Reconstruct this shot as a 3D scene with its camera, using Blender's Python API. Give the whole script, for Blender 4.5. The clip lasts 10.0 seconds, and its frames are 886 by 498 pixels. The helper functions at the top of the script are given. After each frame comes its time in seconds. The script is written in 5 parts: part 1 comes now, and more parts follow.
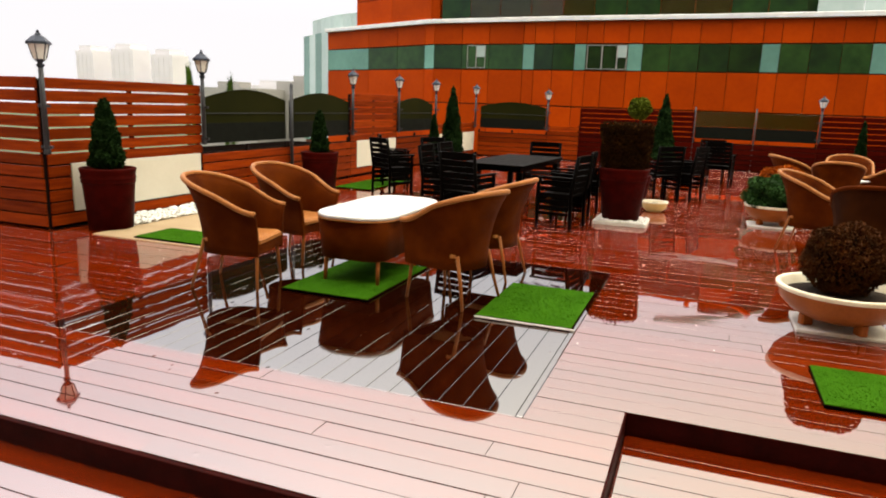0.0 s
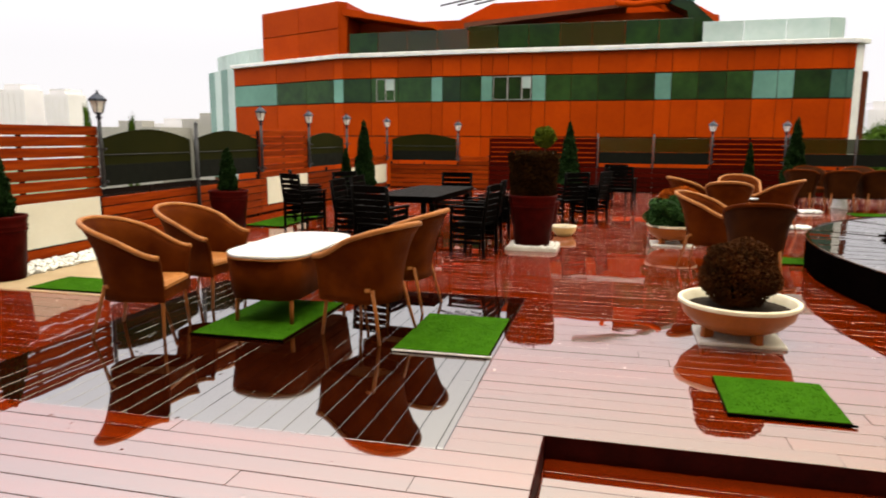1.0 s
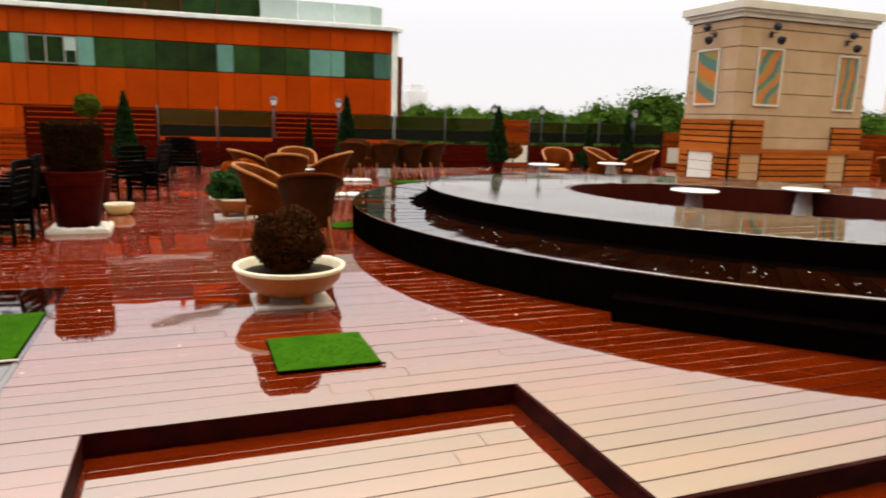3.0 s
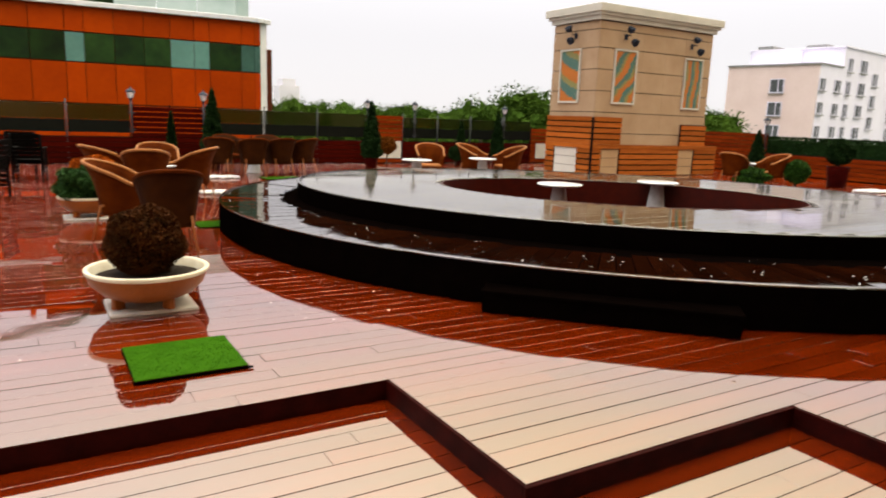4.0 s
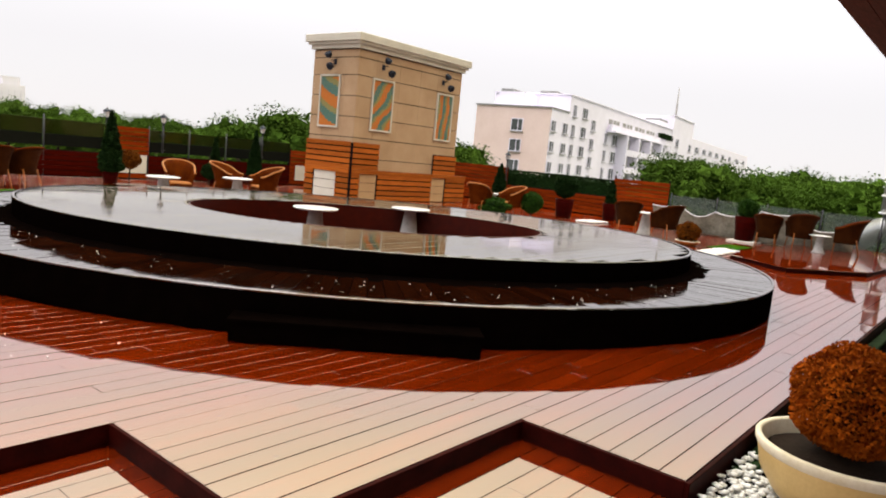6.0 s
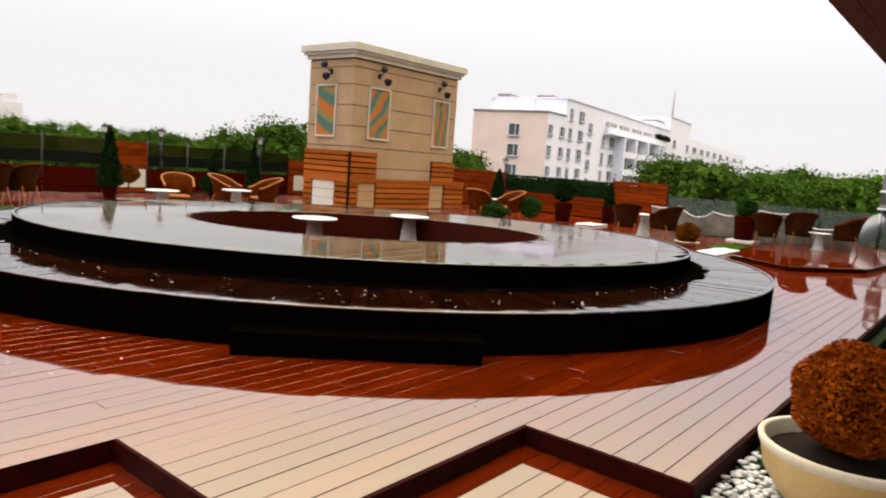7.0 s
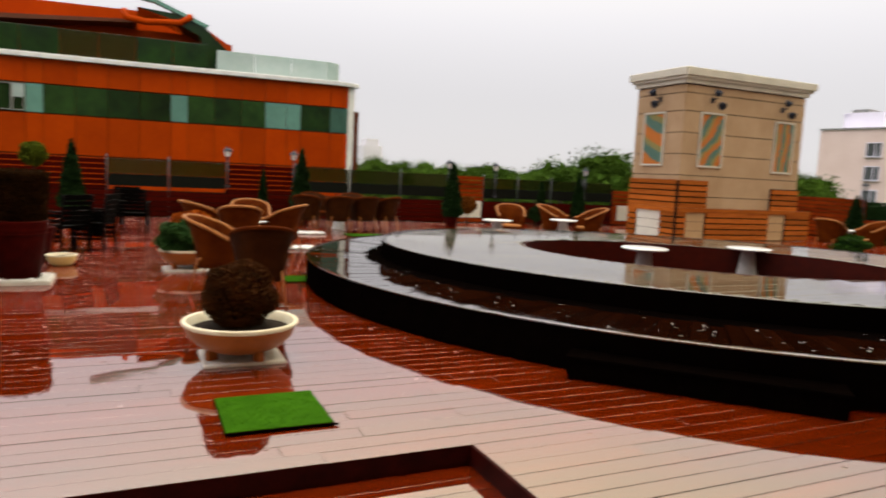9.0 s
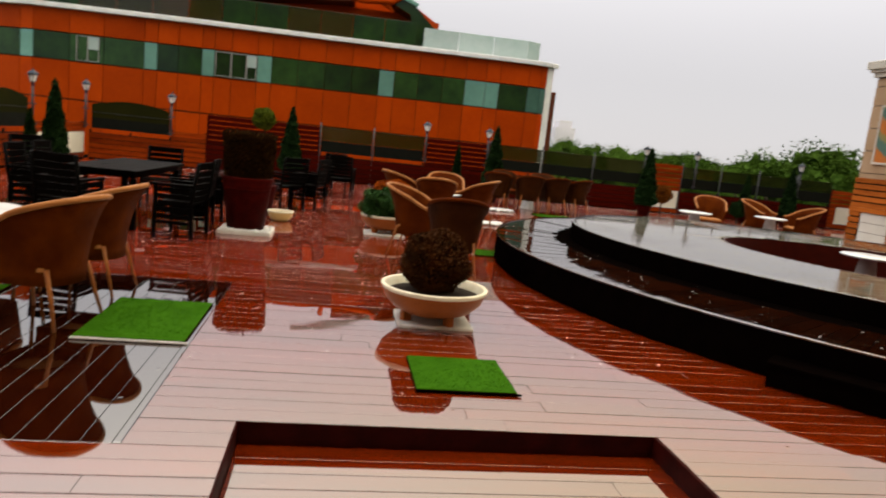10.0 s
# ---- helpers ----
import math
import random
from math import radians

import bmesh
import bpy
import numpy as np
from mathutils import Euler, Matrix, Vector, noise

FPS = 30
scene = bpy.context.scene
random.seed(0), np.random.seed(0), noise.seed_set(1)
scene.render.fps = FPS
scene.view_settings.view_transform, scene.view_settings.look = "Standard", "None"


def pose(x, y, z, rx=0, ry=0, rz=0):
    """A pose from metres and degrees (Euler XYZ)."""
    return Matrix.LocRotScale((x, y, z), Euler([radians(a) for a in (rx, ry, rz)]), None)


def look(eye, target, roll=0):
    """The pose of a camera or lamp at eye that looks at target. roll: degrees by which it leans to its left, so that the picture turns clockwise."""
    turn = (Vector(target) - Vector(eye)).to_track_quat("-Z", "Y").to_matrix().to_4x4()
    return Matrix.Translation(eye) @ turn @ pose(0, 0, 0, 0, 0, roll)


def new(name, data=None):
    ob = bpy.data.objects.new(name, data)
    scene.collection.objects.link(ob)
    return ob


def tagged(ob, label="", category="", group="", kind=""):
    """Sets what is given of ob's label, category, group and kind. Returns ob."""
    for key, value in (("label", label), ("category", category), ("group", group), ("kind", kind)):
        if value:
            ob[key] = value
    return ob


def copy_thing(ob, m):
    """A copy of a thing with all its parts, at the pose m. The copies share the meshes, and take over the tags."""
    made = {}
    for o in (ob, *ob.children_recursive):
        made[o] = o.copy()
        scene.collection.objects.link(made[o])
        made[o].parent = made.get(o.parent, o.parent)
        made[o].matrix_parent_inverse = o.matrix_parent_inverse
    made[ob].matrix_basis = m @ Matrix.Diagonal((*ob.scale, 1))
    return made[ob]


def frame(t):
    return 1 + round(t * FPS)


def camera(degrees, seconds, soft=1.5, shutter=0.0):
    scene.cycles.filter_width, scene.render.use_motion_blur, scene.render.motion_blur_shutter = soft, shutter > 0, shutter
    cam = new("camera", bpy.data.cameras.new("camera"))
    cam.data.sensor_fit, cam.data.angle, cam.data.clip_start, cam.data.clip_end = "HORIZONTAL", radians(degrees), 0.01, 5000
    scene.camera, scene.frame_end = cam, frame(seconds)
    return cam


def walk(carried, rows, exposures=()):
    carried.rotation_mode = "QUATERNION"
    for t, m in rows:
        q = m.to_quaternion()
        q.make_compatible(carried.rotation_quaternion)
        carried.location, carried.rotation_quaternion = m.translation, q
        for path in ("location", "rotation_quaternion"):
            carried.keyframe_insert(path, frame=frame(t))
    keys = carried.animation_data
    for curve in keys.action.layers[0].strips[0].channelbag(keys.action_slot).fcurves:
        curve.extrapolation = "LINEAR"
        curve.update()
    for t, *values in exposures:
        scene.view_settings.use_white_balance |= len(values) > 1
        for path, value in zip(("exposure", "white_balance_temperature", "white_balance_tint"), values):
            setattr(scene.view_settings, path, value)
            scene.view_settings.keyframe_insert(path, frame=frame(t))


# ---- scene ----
cam = camera(65.71, 10.0, soft=1.9, shutter=0.4)

PATH = [
    (0.0, pose(-0.221, -0.010, 1.524, 78.01, -1.93, 21.00)),
    (0.5, pose(-0.211, -0.005, 1.533, 79.32, -1.03, 18.79)),
    (1.0, pose(-0.182, -0.005, 1.537, 80.74, -0.32, 13.81)),
    (1.5, pose(-0.148, 0.000, 1.532, 80.51, -0.14, 8.86)),
    (2.0, pose(-0.096, 0.017, 1.518, 79.55, -1.21, -0.32)),
    (2.5, pose(-0.039, 0.012, 1.512, 79.36, -1.08, -11.13)),
    (3.0, pose(0.042, -0.002, 1.519, 79.20, -1.66, -20.37)),
    (3.2, pose(0.050, -0.003, 1.510, 78.96, -2.13, -23.05)),
    (4.3, pose(0.126, -0.007, 1.520, 79.86, -2.55, -34.09)),
    (4.5, pose(0.139, -0.008, 1.523, 80.51, -3.24, -36.98)),
    (5.0, pose(0.169, -0.011, 1.538, 81.77, -3.08, -42.40)),
    (5.5, pose(0.181, -0.020, 1.537, 82.20, -3.61, -46.83)),
    (5.7, pose(0.195, -0.015, 1.537, 82.24, -5.94, -49.36)),
    (6.8, pose(0.208, -0.013, 1.538, 82.59, -4.18, -51.62)),
    (7.0, pose(0.194, -0.029, 1.551, 82.88, -4.14, -50.21)),
    (7.5, pose(0.194, -0.002, 1.532, 83.83, -3.54, -48.64)),
    (8.0, pose(0.139, -0.040, 1.559, 84.12, -3.22, -43.25)),
    (8.5, pose(0.097, 0.019, 1.536, 84.23, -2.73, -34.96)),
    (9.0, pose(0.032, 0.031, 1.538, 83.79, -2.79, -24.13)),
    (9.5, pose(-0.030, 0.046, 1.526, 82.94, -3.75, -14.86)),
    (10.0, pose(-0.071, 0.012, 1.509, 81.01, -6.06, -8.44)),
]
walk(cam, PATH, exposures=[(0.0, -0.26), (3.0, -0.35), (5.0, -0.36), (7.0, -0.41), (8.5, -0.58), (10.0, -0.75)])

# ---------------------------------------------------------------- light
world = bpy.data.worlds.new("overcast_sky")
scene.world = world
world.use_nodes = True
wn, wl = world.node_tree.nodes, world.node_tree.links
wn.clear()
w_out = wn.new("ShaderNodeOutputWorld")
w_bg = wn.new("ShaderNodeBackground")
w_sky = wn.new("ShaderNodeTexSky")
w_sky.sky_type = 'NISHITA'
w_sky.sun_disc = False
w_sky.sun_elevation = radians(62)
w_sky.sun_rotation = radians(50)
w_co = wn.new("ShaderNodeTexCoord")
w_sep = wn.new("ShaderNodeSeparateXYZ")
w_max = wn.new("ShaderNodeMath"); w_max.operation = 'MAXIMUM'; w_max.inputs[1].default_value = 0.0
w_low = wn.new("ShaderNodeMath"); w_low.operation = 'SUBTRACT'; w_low.inputs[1].default_value = 0.10; w_low.use_clamp = True
w_pow = wn.new("ShaderNodeMath"); w_pow.operation = 'POWER'; w_pow.inputs[1].default_value = 1.5
w_mul = wn.new("ShaderNodeMath"); w_mul.operation = 'MULTIPLY_ADD'
w_mul.inputs[1].default_value = 6.2; w_mul.inputs[2].default_value = 1.16
w_cl = wn.new("ShaderNodeMix"); w_cl.data_type = 'RGBA'; w_cl.blend_type = 'MULTIPLY'; w_cl.inputs[0].default_value = 1.0
w_tint = wn.new("ShaderNodeMix"); w_tint.data_type = 'RGBA'      # pinkish haze low down, warmer cloud overhead
w_tint.inputs[6].default_value = (1.0, 0.965, 0.98, 1)
w_tint.inputs[7].default_value = (1.0, 0.90, 0.60, 1)
w_mix = wn.new("ShaderNodeMix"); w_mix.data_type = 'RGBA'; w_mix.blend_type = 'ADD'; w_mix.inputs[0].default_value = 0.01
wl.new(w_co.outputs["Generated"], w_sep.inputs[0])
wl.new(w_sep.outputs[2], w_max.inputs[0])
wl.new(w_max.outputs[0], w_low.inputs[0])
wl.new(w_low.outputs[0], w_pow.inputs[0])
wl.new(w_pow.outputs[0], w_mul.inputs[0])
wl.new(w_mul.outputs[0], w_cl.inputs[6])
w_hi = wn.new("ShaderNodeMapRange"); w_hi.interpolation_type = 'SMOOTHSTEP'
w_hi.inputs[1].default_value = 0.2; w_hi.inputs[2].default_value = 0.46
wl.new(w_max.outputs[0], w_hi.inputs[0])
w_east = wn.new("ShaderNodeMath"); w_east.operation = 'MULTIPLY_ADD'; w_east.use_clamp = True
w_east.inputs[1].default_value = 0.75; w_east.inputs[2].default_value = 0.55
wl.new(w_sep.outputs[0], w_east.inputs[0])
w_warm = wn.new("ShaderNodeMath"); w_warm.operation = 'MULTIPLY'
wl.new(w_hi.outputs[0], w_warm.inputs[0]); wl.new(w_east.outputs[0], w_warm.inputs[1])
wl.new(w_warm.outputs[0], w_tint.inputs[0])
wl.new(w_tint.outputs[2], w_cl.inputs[7])
wl.new(w_cl.outputs[2], w_mix.inputs[6])
wl.new(w_sky.outputs[0], w_mix.inputs[7])
wl.new(w_mix.outputs[2], w_bg.inputs[0])
wl.new(w_bg.outputs[0], w_out.inputs[0])
sun_data = bpy.data.lights.new("sun", 'SUN')
sun_data.energy, sun_data.angle, sun_data.color = 1.9, radians(45), (1.0, 0.95, 0.88)
sun = new("sun", sun_data)
sun.matrix_world = look((12, 20, 30), (0, 10, 0))

# ---------------------------------------------------------------- materials
def srgb(r, g, b):
    return tuple((c / 12.92 if c <= 0.04045 else ((c + 0.055) / 1.055) ** 2.4) for c in (r, g, b)) + (1,)


def material(name, col, col2=None, rough=0.5, metal=0.0, scale=8.0, stretch=(1, 1, 1), bump=0.15, fine=60.0,
             coat=0.0, coat_rough=0.05, coat_ior=1.5, rand=0.0, spec=0.09, trans=0.0):
    """Two-scale noise material: col to col2 by broad noise, fine noise for grain and bump."""
    m = bpy.data.materials.new(name)
    m.use_nodes = True
    n, l = m.node_tree.nodes, m.node_tree.links
    b = n["Principled BSDF"]
    co = n.new("ShaderNodeTexCoord")
    mp = n.new("ShaderNodeMapping")
    mp.inputs["Scale"].default_value = stretch
    l.new(co.outputs["Object"], mp.inputs[0])
    src = mp.outputs[0]
    oi = n.new("ShaderNodeObjectInfo")
    if rand:
        off = n.new("ShaderNodeVectorMath"); off.operation = 'MULTIPLY_ADD'
        off.inputs[1].default_value = (37, 17, 7)
        l.new(oi.outputs["Random"], off.inputs[0])
        l.new(mp.outputs[0], off.inputs[2])
        src = off.outputs[0]
    big = n.new("ShaderNodeTexNoise"); big.inputs["Scale"].default_value = scale; big.inputs["Detail"].default_value = 4
    small = n.new("ShaderNodeTexNoise"); small.inputs["Scale"].default_value = fine; small.inputs["Detail"].default_value = 3
    l.new(src, big.inputs[0]); l.new(src, small.inputs[0])
    add = n.new("ShaderNodeMath"); add.operation = 'MULTIPLY_ADD'; add.inputs[1].default_value = 0.45
    l.new(small.outputs[0], add.inputs[0]); l.new(big.outputs[0], add.inputs[2])
    mr = n.new("ShaderNodeMapRange"); mr.inputs[1].default_value = 0.5; mr.inputs[2].default_value = 0.95
    l.new(add.outputs[0], mr.inputs[0])
    mix = n.new("ShaderNodeMix"); mix.data_type = 'RGBA'
    mix.inputs[6].default_value = (*col[:3], 1)
    c2 = col2 or tuple(c * 0.65 for c in col[:3])
    mix.inputs[7].default_value = (*c2[:3], 1)
    l.new(mr.outputs[0], mix.inputs[0])
    out = mix.outputs[2]
    if rand:
        hv = n.new("ShaderNodeHueSaturation")
        rr = n.new("ShaderNodeMapRange"); rr.inputs[3].default_value = 1 - rand; rr.inputs[4].default_value = 1 + rand
        l.new(oi.outputs["Random"], rr.inputs[0]); l.new(rr.outputs[0], hv.inputs["Value"]); l.new(out, hv.inputs["Color"])
        out = hv.outputs[0]
    l.new(out, b.inputs["Base Color"])
    ro = n.new("ShaderNodeMapRange"); ro.inputs[3].default_value = max(rough - 0.08, 0.01); ro.inputs[4].default_value = min(rough + 0.1, 1)
    l.new(big.outputs[0], ro.inputs[0]); l.new(ro.outputs[0], b.inputs["Roughness"])
    b.inputs["Metallic"].default_value = metal
    b.inputs["Specular IOR Level"].default_value = spec
    b.inputs["Coat Weight"].default_value = coat
    b.inputs["Coat Roughness"].default_value = coat_rough
    b.inputs["Coat IOR"].default_value = coat_ior
    b.inputs["Transmission Weight"].default_value = trans
    if bump:
        bp = n.new("ShaderNodeBump"); bp.inputs["Strength"].default_value = bump; bp.inputs["Distance"].default_value = 0.01
        l.new(small.outputs[0], bp.inputs["Height"]); l.new(bp.outputs[0], b.inputs["Normal"])
    return m


def wet_wood(name, col, col2, stretch, rand=0.2, ripple=0.012, film=2.9, drops=0.25, smear=1.0):
    """Rain-soaked timber: grain below, a clear film of water above with slow ripples, rain spots and patches that drained."""
    m = material(name, col, col2, rough=0.45, scale=3.0, stretch=stretch, bump=0.12, fine=30.0, coat=1.0, coat_rough=0.04,
                 coat_ior=film, rand=rand, spec=0.0)
    n, l = m.node_tree.nodes, m.node_tree.links
    b = n["Principled BSDF"]
    g = n.new("ShaderNodeNewGeometry")
    rip = n.new("ShaderNodeTexNoise"); rip.inputs["Scale"].default_value = 1.6; rip.inputs["Detail"].default_value = 2
    l.new(g.outputs["Position"], rip.inputs[0])
    rbp = n.new("ShaderNodeBump"); rbp.inputs["Strength"].default_value = ripple; rbp.inputs["Distance"].default_value = 0.1
    l.new(rip.outputs[0], rbp.inputs["Height"])
    # rain spots: small raised rings here and there
    vor = n.new("ShaderNodeTexVoronoi"); vor.inputs["Scale"].default_value = 5.0
    l.new(g.outputs["Position"], vor.inputs["Vector"])
    spot = n.new("ShaderNodeMapRange"); spot.interpolation_type = 'SMOOTHSTEP'
    spot.inputs[1].default_value = 0.10; spot.inputs[2].default_value = 0.0
    l.new(vor.outputs["Distance"], spot.inputs[0])
    dbp = n.new("ShaderNodeBump"); dbp.inputs["Strength"].default_value = drops; dbp.inputs["Distance"].default_value = 0.004
    l.new(spot.outputs[0], dbp.inputs["Height"]); l.new(rbp.outputs[0], dbp.inputs["Normal"])
    l.new(dbp.outputs[0], b.inputs["Coat Normal"])
    pat = n.new("ShaderNodeTexNoise"); pat.inputs["Scale"].default_value = 0.9; pat.inputs["Detail"].default_value = 5
    l.new(g.outputs["Position"], pat.inputs[0])
    pr = n.new("ShaderNodeMapRange"); pr.inputs[1].default_value = 0.45; pr.inputs[2].default_value = 0.7
    pr.inputs[3].default_value = 0.015 * smear; pr.inputs[4].default_value = 0.055 * smear
    l.new(pat.outputs[0], pr.inputs[0]); l.new(pr.outputs[0], b.inputs["Coat Roughness"])
    return m


M = {}
M["deck"] = wet_wood("wet_deck_board", (0.135, 0.0125, 0.0007), (0.07, 0.0062, 0.0004), (0.5, 6, 6), 0.2, 0.012, 3.6)
M["deck_y"] = wet_wood("wet_inlay_board", (0.014, 0.002, 0.0006), (0.007, 0.001, 0.0004), (6, 0.5, 6), 0.12, 0.012, 3.7)
M["stage"] = wet_wood("wet_stage_board", (0.022, 0.008, 0.0015), (0.012, 0.004, 0.001), (3, 3, 3), 0.2, 0.012, 3.2, 0.2, 2.6)
M["stage_low"] = wet_wood("damp_dark_stage_board", (0.016, 0.0035, 0.001), (0.007, 0.0016, 0.0006), (3, 3, 3), 0.35, 0.03, 3.3, 0.9, 1.6)
M["tower_wood"] = material("amber_stained_slat", (0.34, 0.095, 0.014), (0.22, 0.052, 0.007), 0.5, stretch=(0.6, 0.6, 8), scale=3, rand=0.25, bump=0.1, spec=0.04)
M["riser"] = material("dark_painted_riser", (0.0018, 0.001, 0.0008), (0.001, 0.0006, 0.0005), 0.8, bump=0.1, spec=0.0)
M["riser_red"] = material("red_brown_riser", (0.026, 0.0018, 0.0009), (0.012, 0.0009, 0.0005), 0.6, bump=0.1, spec=0.03)
M["joist"] = material("black_gap_filler", (0.004, 0.0025, 0.002), None, 0.95, spec=0.0)
M["fence"] = material("orange_stained_slat", (0.21, 0.030, 0.0018), (0.10, 0.010, 0.0008), 0.5, stretch=(0.6, 0.6, 8), scale=3, rand=0.28, bump=0.1, spec=0.03)
M["fence_red"] = material("dark_red_stained_slat", (0.048, 0.0025, 0.0004), (0.024, 0.0013, 0.0003), 0.5, stretch=(0.6, 0.6, 8), scale=3, rand=0.2, bump=0.1, spec=0.02)
M["fence_back"] = material("fence_dark_backing", (0.008, 0.003, 0.002), None, 0.8)
M["cream"] = material("cream_panel", (0.58, 0.55, 0.48), (0.51, 0.48, 0.41), 0.5, bump=0.05, scale=2)
M["lamp_metal"] = material("dark_lamp_iron", (0.03, 0.035, 0.05), None, 0.35, 0.6)
M["post"] = material("grey_steel_post", (0.05, 0.052, 0.06), (0.035, 0.035, 0.04), 0.45, 0.4)
M["lamp_glass"] = material("frosted_lamp_glass", (0.75, 0.75, 0.74), (0.65, 0.65, 0.66), 0.3, bump=0)
M["rattan"] = material("woven_tan_rattan", (0.088, 0.0175, 0.001), (0.042, 0.0066, 0.0005), 0.6, scale=5, fine=140, bump=0.6, rand=0.14, spec=0.015)
M["rattan_dark"] = material("dark_brown_wicker", (0.036, 0.010, 0.0015), (0.018, 0.0045, 0.001), 0.55, scale=5, fine=140, bump=0.6, spec=0.02)
M["rattan_rim"] = material("pale_rattan_rim", (0.36, 0.14, 0.04), (0.24, 0.085, 0.02), 0.4, fine=160, bump=0.5, spec=0.1)
M["leg"] = material("tan_lacquered_leg", (0.26, 0.09, 0.022), (0.18, 0.055, 0.012), 0.35)
M["blackwood"] = material("black_painted_wood", (0.0012, 0.0009, 0.0008), (0.002, 0.0015, 0.0012), 0.4, stretch=(1, 1, 5), bump=0.1, spec=0.012)
M["turf"] = material("artificial_turf", (0.030, 0.10, 0.003), (0.02, 0.07, 0.002), 0.9, scale=6, fine=220, bump=0.5, spec=0.02)
M["white"] = material("white_wet_laminate", (0.66, 0.66, 0.67), (0.50, 0.50, 0.51), 0.2, bump=0.03, coat=0.2)
M["pebble"] = material("white_pebble", (0.75, 0.75, 0.74), (0.6, 0.6, 0.58), 0.5, rand=0.1)
M["slab"] = material("pale_concrete_slab", (0.62, 0.6, 0.56), (0.45, 0.43, 0.4), 0.5)
M["sand"] = material("beige_stone_paving", (0.36, 0.27, 0.17), (0.28, 0.2, 0.12), 0.5, scale=2)
M["redpot"] = material("dark_red_plastic_pot", (0.040, 0.002, 0.001), (0.022, 0.0012, 0.0007), 0.45, bump=0.05, spec=0.015)
M["clay"] = material("glazed_clay_bowl", (0.30, 0.085, 0.014), (0.20, 0.05, 0.008), 0.4, bump=0.1, scale=4, spec=0.1)
M["clay_rim"] = material("cream_bowl_rim", (0.76, 0.70, 0.56), (0.62, 0.54, 0.38), 0.4, bump=0.1)
M["cream_bowl"] = material("cream_bowl", (0.66, 0.47, 0.20), (0.54, 0.36, 0.14), 0.35, bump=0.1, scale=3)
M["leaf_amber"] = material("amber_brown_leaf", (0.15, 0.045, 0.004), (0.07, 0.02, 0.002), 0.7, bump=0, spec=0.03)
M["door_tan"] = material("tan_painted_panel", (0.40, 0.26, 0.14), (0.34, 0.21, 0.11), 0.5, bump=0.05, scale=2)
M["pit"] = material("wet_red_pit_wall", (0.05, 0.005, 0.002), (0.028, 0.003, 0.0015), 0.35, bump=0.1, spec=0.15)
M["water"] = material("rain_splash", (0.8, 0.8, 0.8), (0.7, 0.7, 0.7), 0.1, bump=0, spec=0.5)
M["soil"] = material("wet_soil", (0.02, 0.012, 0.008), None, 0.9, bump=0.8)
M["leaf"] = material("green_leaf", (0.026, 0.07, 0.008), (0.012, 0.036, 0.004), 0.7, bump=0, spec=0.05)
M["leaf_lime"] = material("yellow_green_leaf", (0.085, 0.11, 0.008), (0.04, 0.055, 0.005), 0.7, bump=0, spec=0.03)
M["leaf_dark"] = material("dark_conifer_needle", (0.010, 0.026, 0.006), (0.005, 0.014, 0.003), 0.7, bump=0, spec=0.03)
M["leaf_brown"] = material("brown_leaf", (0.060, 0.017, 0.003), (0.022, 0.009, 0.002), 0.7, bump=0, spec=0.03)
M["leaf_rust"] = material("rust_leaf", (0.40, 0.088, 0.005), (0.17, 0.03, 0.002), 0.7, bump=0, spec=0.03)
M["leaf_blue"] = material("blue_green_leaf", (0.028, 0.07, 0.016), (0.012, 0.035, 0.008), 0.7, bump=0, spec=0.04)
# near-black brown: paints the shaded inside of plants, and backs the turf mats
M["near_black_brown"] = material("near_black_core_and_backing", (0.010, 0.004, 0.0015), (0.005, 0.0025, 0.001), 0.9, bump=0, spec=0.0)
M["hedge_drum"] = material("clipped_drum_hedge_leaf", (0.026, 0.010, 0.002), (0.011, 0.005, 0.001), 0.8, bump=0, spec=0.02)
M["far_leaf"] = material("far_tree_leaf", (0.062, 0.112, 0.013), (0.032, 0.068, 0.008), 0.8, scale=0.4, bump=0, rand=0.25, spec=0.02)
M["bark"] = material("bark", (0.05, 0.035, 0.025), None, 0.9, bump=0.6)
M["stone"] = material("beige_stone_cladding", (0.38, 0.265, 0.165), (0.31, 0.205, 0.12), 0.6, scale=1.5, bump=0.1, spec=0.03)
M["stone_lt"] = material("pale_cornice", (0.52, 0.49, 0.42), (0.42, 0.4, 0.34), 0.6, scale=2)
M["joint"] = material("dark_joint", (0.06, 0.045, 0.035), None, 0.9)
M["mos_o"] = material("orange_mosaic", (0.46, 0.12, 0.02), (0.36, 0.15, 0.04), 0.4, scale=30, fine=90)
M["mos_b"] = material("teal_mosaic", (0.06, 0.14, 0.14), (0.09, 0.15, 0.10), 0.4, scale=30, fine=90)
M["mos_g"] = material("ochre_green_mosaic", (0.19, 0.20, 0.08), (0.24, 0.19, 0.07), 0.4, scale=30, fine=90)
M["orange"] = material("orange_facade_panel", (0.36, 0.042, 0.0010), (0.28, 0.029, 0.0008), 0.4, spec=0.03, scale=0.5, fine=5, bump=0.02, rand=0.14)
M["seam"] = material("facade_seam", (0.11, 0.03, 0.012), None, 0.7)
M["teal"] = material("teal_spandrel_glass", (0.12, 0.26, 0.22), (0.09, 0.20, 0.17), 0.15, scale=0.6, fine=4, bump=0, rand=0.25, spec=0.2)
M["teal_dark"] = material("dark_teal_glass", (0.045, 0.11, 0.085), (0.03, 0.075, 0.06), 0.15, scale=0.6, fine=4, bump=0, rand=0.1, spec=0.2)
M["gwin"] = material("dark_green_window_glass", (0.012, 0.036, 0.009), (0.004, 0.014, 0.006), 0.12, scale=0.9, fine=3, bump=0, rand=0.2, spec=0.2)
